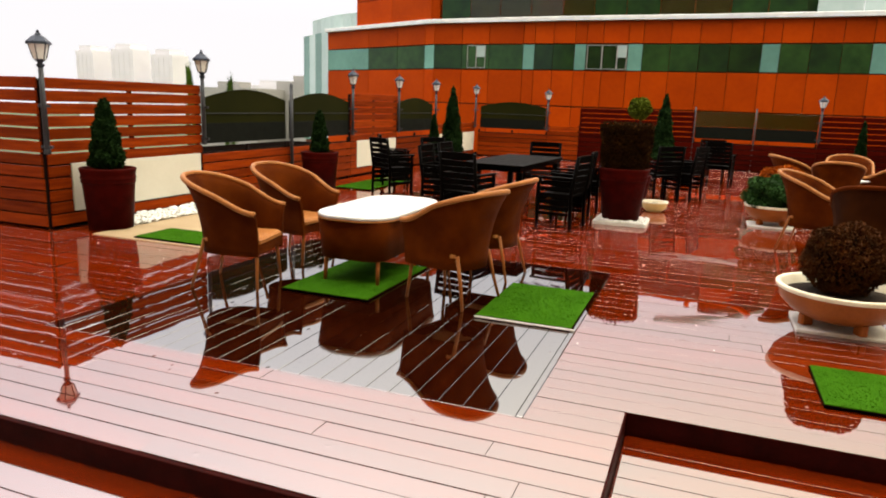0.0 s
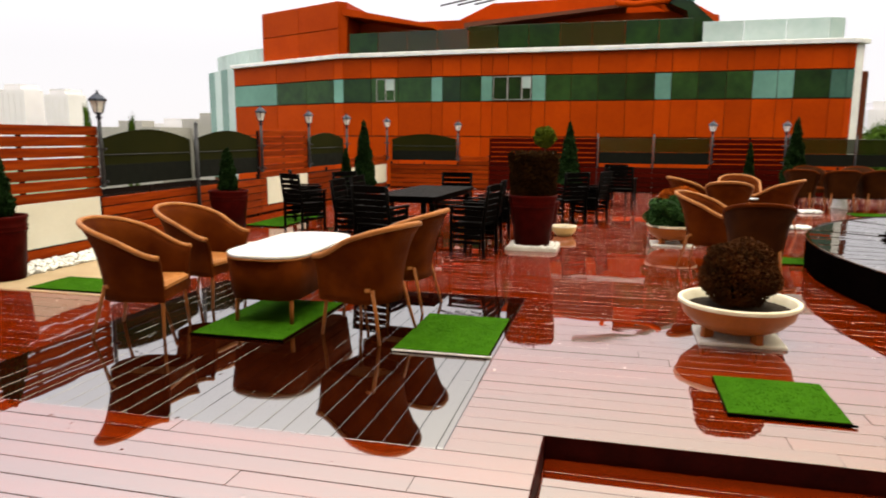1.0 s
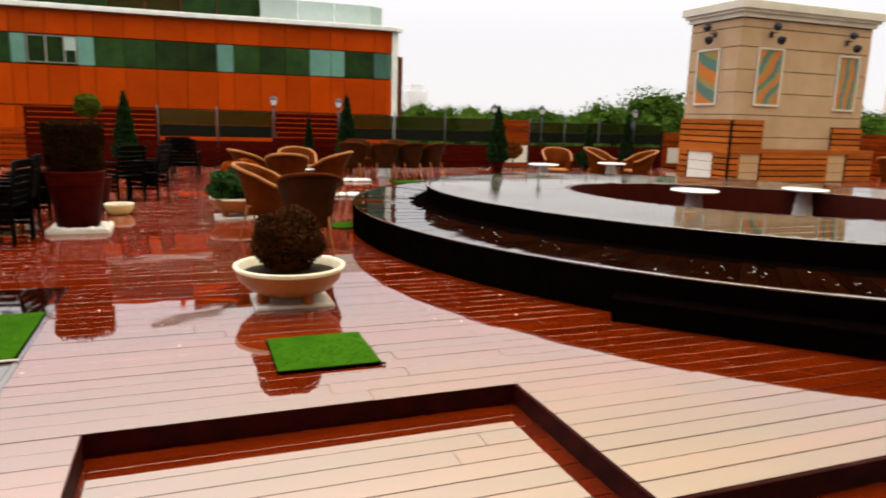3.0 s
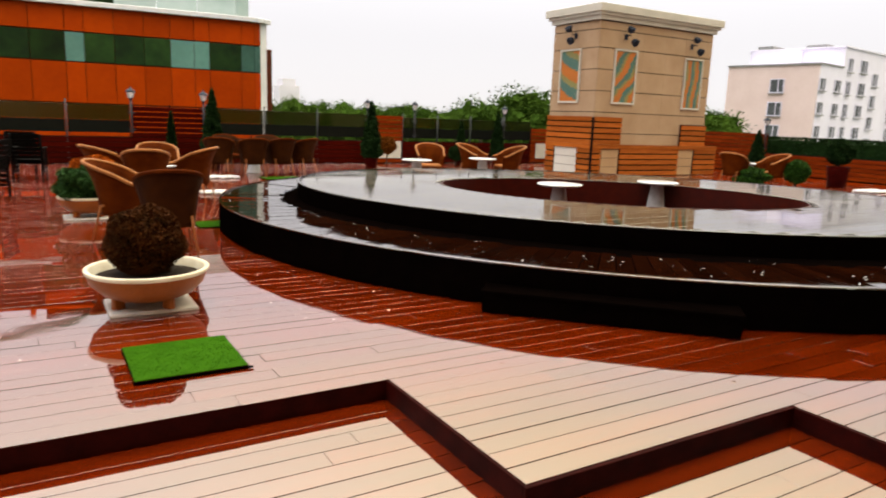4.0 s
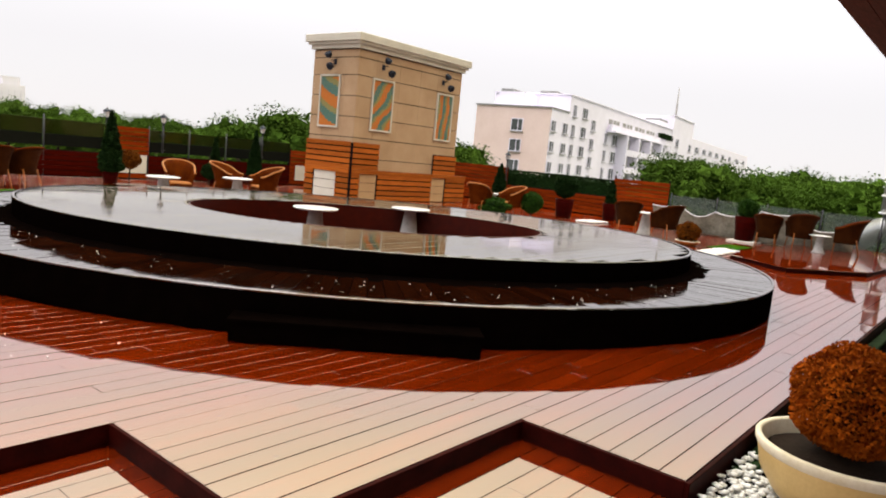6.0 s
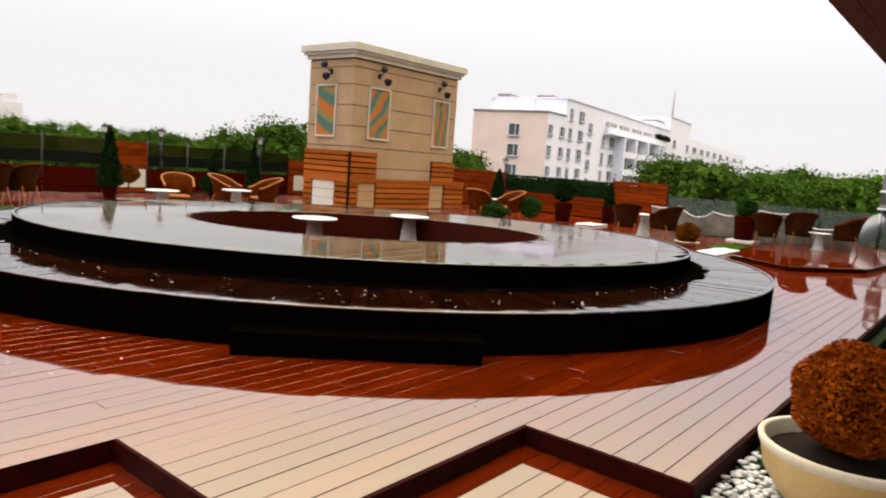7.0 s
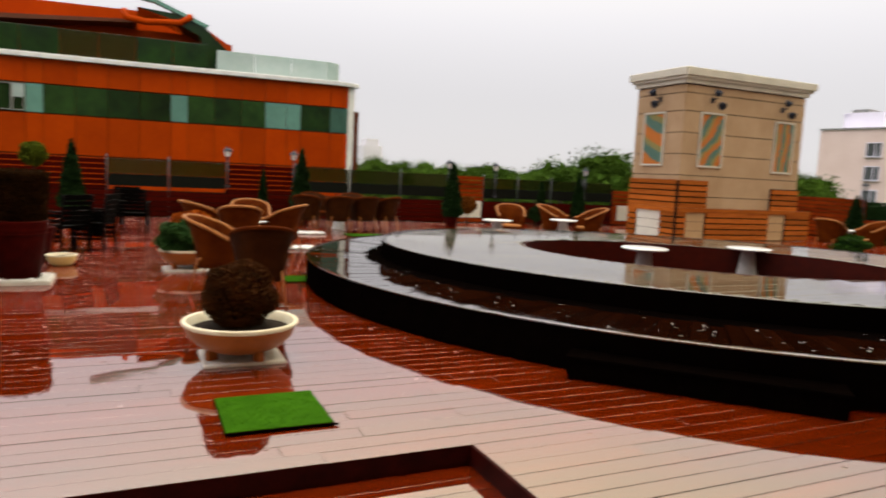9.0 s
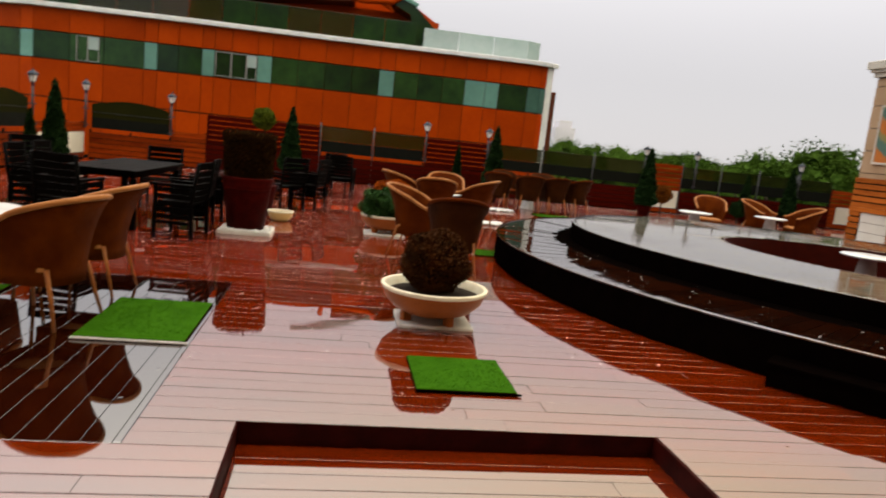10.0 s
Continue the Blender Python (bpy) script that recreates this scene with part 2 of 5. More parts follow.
M["gwin_lt"] = material("green_window_glass", (0.024, 0.066, 0.016), (0.009, 0.028, 0.009), 0.12, scale=0.9, fine=3, bump=0, rand=0.2, spec=0.2)
M["alu"] = material("white_aluminium_trim", (0.7, 0.7, 0.7), (0.55, 0.56, 0.58), 0.35, scale=2)
M["pglass"] = material("pale_green_parapet_glass", (0.42, 0.50, 0.50), (0.32, 0.42, 0.41), 0.15, scale=0.5, fine=3, bump=0, rand=0.12)
M["brown"] = material("brown_canopy", (0.14, 0.05, 0.03), None, 0.5)
M["plaster"] = material("white_plaster", (0.76, 0.735, 0.85), (0.69, 0.665, 0.77), 0.7, scale=0.4, fine=4)
M["plaster_b"] = material("peach_plaster", (0.70, 0.56, 0.51), (0.64, 0.50, 0.45), 0.7, scale=0.4, fine=4)
M["wpane"] = material("grey_window_pane", (0.10, 0.11, 0.11), (0.05, 0.055, 0.055), 0.15, bump=0, rand=0.4)
# plain grey, also used as painted shade in the loggias and attic windows
M["shade"] = material("plain_and_shade_grey", (0.36, 0.35, 0.34), None, 0.7)
# the distance haze is put into this pale base colour
M["haze"] = material("haze_coloured_far_tower", (0.66, 0.64, 0.69), (0.61, 0.59, 0.64), 0.9, bump=0, scale=0.1)
M["steel"] = material("galvanised_duct", (0.45, 0.46, 0.47), (0.32, 0.33, 0.34), 0.3, 0.7, scale=3, bump=0.05)
M["tarp"] = material("clear_plastic_tarp", (0.26, 0.25, 0.20), (0.13, 0.125, 0.095), 0.3, scale=3, bump=0.3, fine=12, spec=0.15)
M["hazel"] = material("dark_green_banner", (0.014, 0.014, 0.002), (0.009, 0.010, 0.0015), 0.6, scale=1.0, spec=0.03)
M["banner_low"] = material("black_hedge_strip", (0.003, 0.004, 0.002), None, 0.7)
M["eave"] = material("dark_red_eave_board", (0.085, 0.011, 0.004), (0.05, 0.006, 0.003), 0.6, stretch=(1, 8, 1), spec=0.03)
M["ground"] = material("city_ground", (0.10, 0.12, 0.06), (0.07, 0.08, 0.05), 0.9, scale=0.05, fine=0.6)
M["roofgrey"] = material("grey_roof", (0.3, 0.3, 0.3), None, 0.8)
M["plank_grey"] = material("wet_grey_plank", (0.10, 0.105, 0.09), (0.06, 0.065, 0.05), 0.25, stretch=(1, 8, 1), coat=0.5)

# glass: greenish fence glass
def glass(name, col, rough=0.02, alpha=0.35):
    m = bpy.data.materials.new(name)
    m.use_nodes = True
    b = m.node_tree.nodes["Principled BSDF"]
    b.inputs["Base Color"].default_value = (*col, 1)
    b.inputs["Roughness"].default_value = rough
    b.inputs["Alpha"].default_value = alpha
    return m


M["fence_glass"] = glass("dark_green_tinted_glass", (0.012, 0.017, 0.002), 0.06, 0.74)
M["clear_glass"] = glass("clear_glass", (0.12, 0.15, 0.14), 0.03, 0.28)


# ---------------------------------------------------------------- mesh helpers
def box(bm, x0, x1, y0, y1, z0, z1, m=None):
    vs = [bm.verts.new((x, y, z)) for z in (z0, z1) for y in (y0, y1) for x in (x0, x1)]
    for f in ((0, 2, 3, 1), (4, 5, 7, 6), (0, 1, 5, 4), (2, 6, 7, 3), (0, 4, 6, 2), (1, 3, 7, 5)):
        bm.faces.new([vs[i] for i in f])
    if m is not None:
        for v in vs:
            v.co = m @ v.co
    return vs


def bbox(bm, x0, x1, y0, y1, z0, z1, c=0.004, m=None):
    """A box with its upright edges and top edge chamfered."""
    ring = [(x0 + c, y0), (x1 - c, y0), (x1, y0 + c), (x1, y1 - c), (x1 - c, y1), (x0 + c, y1), (x0, y1 - c), (x0, y0 + c)]
    cx, cy = (x0 + x1) / 2, (y0 + y1) / 2
    def inset(p):
        return (p[0] + (c if p[0] < cx else -c), p[1] + (c if p[1] < cy else -c))
    lo = [bm.verts.new((*p, z0)) for p in ring]
    mi = [bm.verts.new((*p, z1 - c)) for p in ring]
    hi = [bm.verts.new((*inset(p), z1)) for p in ring]
    for a, b in ((lo, mi), (mi, hi)):
        for i in range(8):
            j = (i + 1) % 8
            bm.faces.new((a[i], a[j], b[j], b[i]))
    bm.faces.new(hi)
    bm.faces.new(lo[::-1])
    if m is not None:
        for v in lo + mi + hi:
            v.co = m @ v.co


def lathe(bm, prof, seg=32, m=None, smooth=True):
    """Turn a profile of (radius, height) round the z axis."""
    rings = []
    for r, z in prof:
        if r < 1e-5:
            rings.append([bm.verts.new((0, 0, z))])
        else:
            rings.append([bm.verts.new((r * math.cos(2 * math.pi * i / seg), r * math.sin(2 * math.pi * i / seg), z)) for i in range(seg)])
    for a, b in zip(rings, rings[1:]):
        for i in range(seg):
            j = (i + 1) % seg
            p = [a[i % len(a)], a[j % len(a)], b[j % len(b)], b[i % len(b)]]
            p = list(dict.fromkeys(p))
            if len(p) > 2:
                f = bm.faces.new(p)
                f.smooth = smooth
    if m is not None:
        for ring in rings:
            for v in ring:
                v.co = m @ v.co


def tube(bm, pts, r, seg=8, r2=None, caps=True):
    """A round bar along points, tapering from r to r2."""
    pts = [Vector(p) for p in pts]
    r2 = r if r2 is None else r2
    rings = []
    for i, p in enumerate(pts):
        d = (pts[min(i + 1, len(pts) - 1)] - pts[max(i - 1, 0)]).normalized()
        u = d.orthogonal().normalized() if abs(d.z) > 0.95 else d.cross(Vector((0, 0, 1))).normalized()
        w = d.cross(u)
        k = r + (r2 - r) * i / max(len(pts) - 1, 1)
        rings.append([bm.verts.new(p + k * (math.cos(2 * math.pi * s / seg) * u + math.sin(2 * math.pi * s / seg) * w)) for s in range(seg)])
    for a, b in zip(rings, rings[1:]):
        for s in range(seg):
            f = bm.faces.new((a[s], a[(s + 1) % seg], b[(s + 1) % seg], b[s]))
            f.smooth = True
    if caps:
        bm.faces.new(rings[0][::-1])
        bm.faces.new(rings[-1])


def mesh_of(name, bm, mat):
    bmesh.ops.recalc_face_normals(bm, faces=bm.faces)
    me = bpy.data.meshes.new(name)
    bm.to_mesh(me)
    bm.free()
    me.materials.append(mat)
    return me


def part(name, bm, mat, parent=None, label=""):
    ob = new(name, mesh_of(name, bm, mat))
    if parent is not None:
        ob.parent = parent
    if label:
        ob["label"] = label
    return ob


def share(name, me, parent, m=None):
    ob = new(name, me)
    ob.parent = parent
    if m is not None:
        ob.matrix_basis = m
    return ob


def thing(name, label, category, group="", m=None, kind=""):
    ob = new(name)
    ob.empty_display_size = 0.1
    if m is not None:
        ob.matrix_basis = m
    return tagged(ob, label, category, group, kind)


def quads(name, centres, sizes, mat, rng, flat=0.0, aspect=1.6, parent=None, label=""):
    """Many small leaves, each a folded pair of triangles turned at random."""
    n = len(centres)
    a = rng.normal(size=(n, 3)); a /= np.linalg.norm(a, axis=1, keepdims=True)
    b = rng.normal(size=(n, 3)); b -= (a * b).sum(1, keepdims=True) * a; b /= np.linalg.norm(b, axis=1, keepdims=True)
    c = np.cross(a, b)
    s = np.asarray(sizes).reshape(-1, 1)
    centres = np.asarray(centres)
    v = np.stack([centres - a * s * aspect / 2, centres + b * s / 2 + c * s * 0.15, centres + a * s * aspect / 2, centres - b * s / 2 + c * s * 0.15], 1).reshape(-1, 3)
    idx = np.arange(n)[:, None] * 4
    faces = np.concatenate([idx + [0, 1, 2], idx + [0, 2, 3]], 0)
    me = bpy.data.meshes.new(name)
    me.from_pydata(v.tolist(), [], faces.tolist())
    me.materials.append(mat)
    ob = new(name, me)
    if parent is not None:
        ob.parent = parent
    if label:
        ob["label"] = label
    return ob


def ball_points(rng, n, r, shell=0.35, squash=(1, 1, 1), lumps=0.12):
    """Points near the surface of a lumpy ball."""
    d = rng.normal(size=(n, 3)); d /= np.linalg.norm(d, axis=1, keepdims=True)
    bump = 1 + lumps * (np.sin(d[:, 0] * 5.1 + 1) * np.sin(d[:, 1] * 4.3) + np.sin(d[:, 2] * 6 + d[:, 0] * 3))
    k = (1 - shell * rng.random(n) ** 1.5) * bump
    return d * k[:, None] * r * np.array(squash)


def cone_points(rng, n, r, h, shell=0.35, power=0.8):
    """Points near the surface of an upright cone with a ragged outline."""
    z = 1 - np.sqrt(rng.random(n))
    z = np.clip(z + rng.normal(size=n) * 0.01, 0, 1)
    t = rng.random(n) * 2 * np.pi
    prof = np.minimum(1, (z + 0.04) * 9) * (1 - z) ** power + 0.02
    k = prof * r * (1 - shell * rng.random(n)) * (1 + 0.1 * np.sin(t * 3 + z * 25))
    return np.stack([k * np.cos(t), k * np.sin(t), z * h], 1)


RNG = np.random.default_rng(7)

# ---------------------------------------------------------------- ground and deck
PITCH, Y0 = 0.1467, 1.063
CX, CY = 7.40, 7.32                      # middle of the oval stage
A1, B1, H1 = 5.73, 4.93, 0.36            # lower tier: half axes and height
A2, B2, H2 = 4.75, 3.58, 0.555           # upper tier
A3, B3 = 2.57, 1.73                      # sunken oval in the middle
STAGE = Matrix.Translation((CX, CY, 0)) @ Matrix.Rotation(radians(-45), 4, 'Z')


def in_oval(x, y, a, b):
    u, v = (x - CX - y + CY) / math.sqrt(2), (x - CX + y - CY) / math.sqrt(2)
    return (u / a) ** 2 + (v / b) ** 2 < 1


def chord(y, a, b):
    """Where the row y (from the middle) crosses an oval turned by 45 degrees, or None."""
    k, q = 0.5 / a ** 2 + 0.5 / b ** 2, y * (1 / b ** 2 - 1 / a ** 2)
    disc = q * q - 4 * k * (y * y * k - 1)
    if disc <= 0:
        return None
    return ((-q - math.sqrt(disc)) / (2 * k), (-q + math.sqrt(disc)) / (2 * k))

bm = bmesh.new()
box(bm, -600, 600, -300, 900, -14.2, -14)
tagged(part("ground", bm, M["ground"]), "wide green city ground far below the roof terrace", "ground", kind="structure")

bm = bmesh.new()
box(bm, -16, 24.5, -6, 24, -14, -0.16)
tagged(part("terrace_base", bm, M["joist"]), "dark roof slab under the timber deck", "roof slab", kind="structure")


def deck_spans(yc):
    """The stretches of x that the upper deck covers along a row."""
    if yc < 2.09:
        return [(3.70, 22.4)]
    if yc < 3.41:
        s = [(-16, -0.47), (1.82, 22.4)]
    elif yc < 5.4:
        s = [(-16, 22.4)]
    else:
        s = [(-6.9, 22.4)]
    if 3.12 < yc < 6.45:
        cut = []
        for a, b in s:
            if a < -4.2 < b:
                cut += [(a, -4.2)] + ([(-0.94, b)] if b > -0.9 else [])
            else:
                cut.append((a, b))
        s = cut
    return s
# edge of the upper deck: risers and a thin nosing, butted end to end
deck_edge = thing("deck_riser", "dark red-brown boarded riser along the stepped deck edge", "riser", kind="structure")
for x0, x1, y0, y1 in ((-16, -0.49, 2.065, 2.09), (-0.49, -0.465, 2.065, 3.435), (-0.465, 1.80, 3.41, 3.435), (1.80, 1.825, 2.09, 3.435),
                       (1.80, 3.70, 2.065, 2.09), (3.675, 3.70, 1.06, 2.065), (3.675, 22.4, 1.035, 1.06)):
    bm = bmesh.new()
    bbox(bm, x0, x1, y0, y1, -0.16, -0.002, 0.003)
    part("riser_board", bm, M["riser_red"], deck_edge)

# square inlay with boards turned the other way
inlay = thing("floor_inlay", "dark wet timber inlay with crosswise boards", "floor", kind="structure")
bm = bmesh.new()
bbox(bm, 0.002, 0.138, 0, 3.33, -0.028, 0, 0.0012)
me = mesh_of("board", bm, M["deck_y"])
for k in range(23):
    if -4.2 + (k + 1) * 0.14 < -0.95:
        share("board", me, inlay, Matrix.Translation((-4.2 + k * 0.14, 3.12, -0.001)))
bm = bmesh.new()
bbox(bm, -0.978, -0.942, 3.12, 6.45, -0.028, 0.004, 0.003)
part("edge_strip", bm, M["deck_y"], inlay)


def ring(bm, inner, outer, z0, z1, seg=160, e=0.012):
    """An oval ring with thickness; the outer upper edge is eased."""
    prof = [(0, 0, z0), (0, 0, z1), (1, e, z1), (1, 0, z1 - e), (1, 0, z0)]
    loops = []
    for side, d, z in prof:
        a, b = (outer if side else inner)
        loops.append([bm.verts.new(STAGE @ Vector(((a - d) * math.cos(2 * math.pi * i / seg), (b - d) * math.sin(2 * math.pi * i / seg), z))) for i in range(seg)])
    for k in range(5):
        p, q = loops[k], loops[(k + 1) % 5]
        for i in range(seg):
            bm.faces.new((p[i], p[(i + 1) % seg], q[(i + 1) % seg], q[i]))


# ---------------------------------------------------------------- oval stage
stage = thing("oval_stage", "two-tier oval black-sided timber stage, wet, with a sunken middle", "stage")
for name, inner, outer, z0, z1, mat, label in (
        ("lower_side", (A2 - 0.3, B2 - 0.3), (A1 - 0.035, B1 - 0.035), -0.1, H1 - 0.03, "riser", "black curved side of the lower tier"),
        ("upper_side", (A3 + 0.03, B3 + 0.03), (A2 - 0.03, B2 - 0.03), 0.0, H2 - 0.028, "riser", "black curved side of the upper tier"),
        ("pit_wall", (A3, B3), (A3 + 0.03, B3 + 0.03), -0.1, H2 - 0.002, "pit", "dark red curved wall of the sunken middle"),
        ("pit_floor", (0.02, 0.02), (A3, B3), -0.12, 0.02, "pit", "dark red wet floor of the sunken middle"),
        ("lower_rim", (A1 - 0.03, B1 - 0.03), (A1, B1), -0.1, H1 - 0.006, "riser", ""),
        ("upper_rim", (A2 - 0.03, B2 - 0.03), (A2, B2), H1 - 0.06, H2 - 0.008, "riser", ""),
        ("lower_nosing", (A1 - 0.03, B1 - 0.03), (A1 + 0.003, B1 + 0.003), H1 - 0.005, H1 + 0.009, "stage", "wet shiny edge strip"),
        ("upper_nosing", (A2 - 0.03, B2 - 0.03), (A2 + 0.003, B2 + 0.003), H2 - 0.007, H2 + 0.006, "stage", "wet shiny edge strip")):
    bm = bmesh.new()
    ring(bm, inner, outer, z0, z1, 160, 0.003 if "nosing" in name else 0.012)
    part(name, bm, M[mat], stage, label)
NW = 230
rs = random.Random(5)
for i in range(NW):
    t0, t1 = 2 * math.pi * (i + 0.03) / NW, 2 * math.pi * (i + 0.97) / NW
    dz, twist = rs.uniform(-0.003, 0.001), rs.gauss(0, 0.0004)
    bm = bmesh.new()
    vs = [bm.verts.new(STAGE @ Vector((a * math.cos(t), b * math.sin(t), z - fall + (twist if t == t0 else -twist)))) for z in (H1 - 0.028 + dz, H1 + dz)
          for a, b, t, fall in ((A2 + 0.004, B2 + 0.004, t0, 0.038), (A1 - 0.034, B1 - 0.034, t0, 0), (A1 - 0.034, B1 - 0.034, t1, 0), (A2 + 0.004, B2 + 0.004, t1, 0.038))]
    for f in ((3, 2, 1, 0), (4, 5, 6, 7), (0, 1, 5, 4), (1, 2, 6, 5), (2, 3, 7, 6), (3, 0, 4, 7)):
        bm.faces.new([vs[q] for q in f])
    part("wedge_board", bm, M["stage_low"], stage)
for k in range(-35, 36):
    y0, y1 = k * 0.148 + 0.0015, (k + 1) * 0.148 - 0.0015
    o0, o1 = chord(y0, A2 - 0.034, B2 - 0.034), chord(y1, A2 - 0.034, B2 - 0.034)
    if not o0 or not o1:
        continue
    xa, xb = max(o0[0], o1[0]), min(o0[1], o1[1])
    spans = [(xa, xb)]
    h = [c for c in (chord(y0, A3 + 0.034, B3 + 0.034), chord(y1, A3 + 0.034, B3 + 0.034)) if c]
    if h:
        spans = [(xa, min(c[0] for c in h)), (max(c[1] for c in h), xb)]
    for x0, x1 in spans:
        if x1 - x0 > 0.05:
            bm = bmesh.new()
            bbox(bm, x0, x1, y0, y1, -0.026, 0, 0.003, Matrix.Translation((CX, CY, H2 + rs.uniform(-0.001, 0.001))))
            part("stage_board", bm, M["stage"], stage)

step = thing("stage_step", "low black timber step against the round stage", "step")
m = Matrix.Translation((3.775, 3.66, 0)) @ Matrix.Rotation(radians(-45.6), 4, 'Z')
bm = bmesh.new(); bbox(bm, -0.97, 0.97, 0.02, 0.40, 0, 0.165, 0.004, m)
part("body", bm, M["riser"], step)
for i in range(3):
    bm = bmesh.new(); bbox(bm, -0.98, 0.98, i * 0.135, i * 0.135 + 0.13, 0.166, 0.19, 0.004, m)
    part("tread_board", bm, M["riser"], step)

# ---------------------------------------------------------------- fences
def lamp_post(name_m, h=2.05, base=0.84):
    lamp = thing("terrace_lamp", "black lantern lamp on a slim grey post", "lamp", "lamps along the fence", name_m)
    bm = bmesh.new(); tube(bm, [(0, 0, base), (0, 0, h - 0.27)], 0.03, 10, 0.026)
    lathe(bm, [(0, base - 0.01), (0.038, base), (0.038, base + 0.03), (0.03, base + 0.05)], 12)
    for z in (base + 0.06, base + 0.5):
        bbox(bm, -0.09, 0.09, -0.012, 0.012, z, z + 0.03, 0.003)
    part("post", bm, M["post"], lamp, "slim grey steel post")
    bm = bmesh.new()
    lathe(bm, [(0.028, h - 0.30), (0.045, h - 0.27), (0.02, h - 0.25), (0.05, h - 0.225), (0.06, h - 0.215), (0, h - 0.21)], 8)
    part("collar", bm, M["lamp_metal"], lamp)
    bm = bmesh.new()
    lathe(bm, [(0.058, h - 0.21), (0.098, h - 0.06), (0, h - 0.06)], 6, smooth=False)
    part("glass", bm, M["lamp_glass"], lamp, "frosted pale lantern glass")
    bm = bmesh.new()
    for i in range(6):
        a = math.pi / 3 * i
        tube(bm, [(0.061 * math.cos(a), 0.061 * math.sin(a), h - 0.212), (0.1 * math.cos(a), 0.1 * math.sin(a), h - 0.058)], 0.006, 5)
    part("cage", bm, M["lamp_metal"], lamp)
    bm = bmesh.new()
    lathe(bm, [(0, h - 0.055), (0.128, h - 0.062), (0.12, h - 0.035), (0.06, h + 0.02), (0.03, h + 0.035), (0.025, h + 0.05), (0.012, h + 0.06), (0.018, h + 0.075), (0, h + 0.09)], 6, smooth=False)
    part("roof", bm, M["lamp_metal"], lamp)
    return lamp


SLAT, GAP = 0.118, 0.019


def slat_run(parent, x0, x1, z0, z1, mat, skip=None, see=0.0):
    """Horizontal slats between two heights; skip is a panel's (x0, x1, z0, z1)."""
    z = z0
    while z + SLAT <= z1 + 0.02:
        spans = [(x0, x1)]
        if skip and z + SLAT > skip[2] + 0.02 and z < skip[3] - 0.01:
            spans = [(x0, skip[0] - 0.005), (skip[1] + 0.005, x1)]
        for a, b in spans:
            if b - a > 0.05:
                bm = bmesh.new()
                bbox(bm, a + 0.004, b - 0.004, 0, 0.022, 0, SLAT, 0.003)
                s = part("slat", bm, mat, parent)
                s.matrix_basis = Matrix.Translation((0, rf.uniform(-0.003, 0.003), z))
        z += SLAT + GAP


rf = random.Random(11)


def fence(m, x0, x1, kind, mat="fence", cream=False, top=1.64, low=0.80, arch=True, label=""):
    red = mat == "fence_red"
    texts = {"high": "tall slatted fence section, %s timber" % ("dark red" if red else "orange-stained"),
             "arch": "low orange slatted fence with an olive screen above",
             "glass": "low slatted fence with tinted glass above", "low": "low slatted timber fence section"}
    f = thing("fence_section", label or texts[kind], "fence", "fence sections round the terrace", m)
    skip = None
    if cream:
        skip = (x0 + (x1 - x0) * 0.12, x1 - 0.05, 0.17, 0.715)
        bm = bmesh.new(); bbox(bm, skip[0], skip[1], -0.006, 0.02, skip[2], skip[3], 0.004)
        part("panel", bm, M["cream"], f, "cream flat panel")
    t = top if kind == "high" else low
    slat_run(f, x0, x1, 0.03, t, M[mat], skip)
    n = max(1, round((x1 - x0) / 1.3))
    for i in range(n + 1):
        xx = x0 + 0.03 + (x1 - x0 - 0.06) * i / n
        bm = bmesh.new(); bbox(bm, xx - 0.025, xx + 0.025, 0.026, 0.075, -0.02, t, 0.004)
        part("upright", bm, M["fence_back"], f)
    bm = bmesh.new(); bbox(bm, x0, x1, 0.078, 0.09, -0.02, 0.72, 0.002)
    part("backing", bm, M["fence_back"], f)
    if kind == "arch":
        # olive screen with a gently arched head
        bm = bmesh.new()
        nn = 16
        lo, hi = [], []
        for i in range(nn + 1):
            u = i / nn
            x = x0 + 0.06 + (x1 - x0 - 0.12) * u
            z = 1.50 + 0.15 * math.sin(math.pi * u) - 0.02
            lo.append((x, 1.13)); hi.append((x, z))
        front = [bm.verts.new((x, 0.03, z)) for x, z in lo + hi[::-1]]
        back = [bm.verts.new((x, 0.045, z)) for x, z in lo + hi[::-1]]
        bm.faces.new(front); bm.faces.new(back[::-1])
        for i in range(len(front)):
            j = (i + 1) % len(front)
            bm.faces.new((front[i], back[i], back[j], front[j]))
        part("screen", bm, M["hazel"], f, "olive arched screen")
        bm = bmesh.new(); bbox(bm, x0 + 0.06, x1 - 0.06, 0.028, 0.05, low + 0.04, 1.13, 0.003)
        part("screen_foot", bm, M["banner_low"], f, "black lower strip of the screen")
        for z in (1.27,):
            bm = bmesh.new(); tube(bm, [(x0 + 0.03, 0.02, z), (x1 - 0.03, 0.02, z)], 0.006, 6)
            part("wire", bm, M["post"], f)
    if kind == "glass":
        n = max(1, round((x1 - x0) / 1.5))
        for i in range(n):
            a, b = x0 + (x1 - x0) * i / n, x0 + (x1 - x0) * (i + 1) / n
            bm = bmesh.new(); bbox(bm, a + 0.03, b - 0.03, 0.03, 0.042, 1.15, top - 0.06, 0.002)
            part("pane", bm, M["fence_glass"], f, "dark green tinted pane")
            bm = bmesh.new(); bbox(bm, a + 0.03, b - 0.03, 0.028, 0.05, low + 0.02, 1.145, 0.002)
            part("pane_foot", bm, M["banner_low"], f, "black strip under the pane")
            bm = bmesh.new(); tube(bm, [(a, 0.02, 0.0), (a, 0.02, top + 0.06)], 0.022, 8)
            part("post", bm, M["post"], f)
    return f


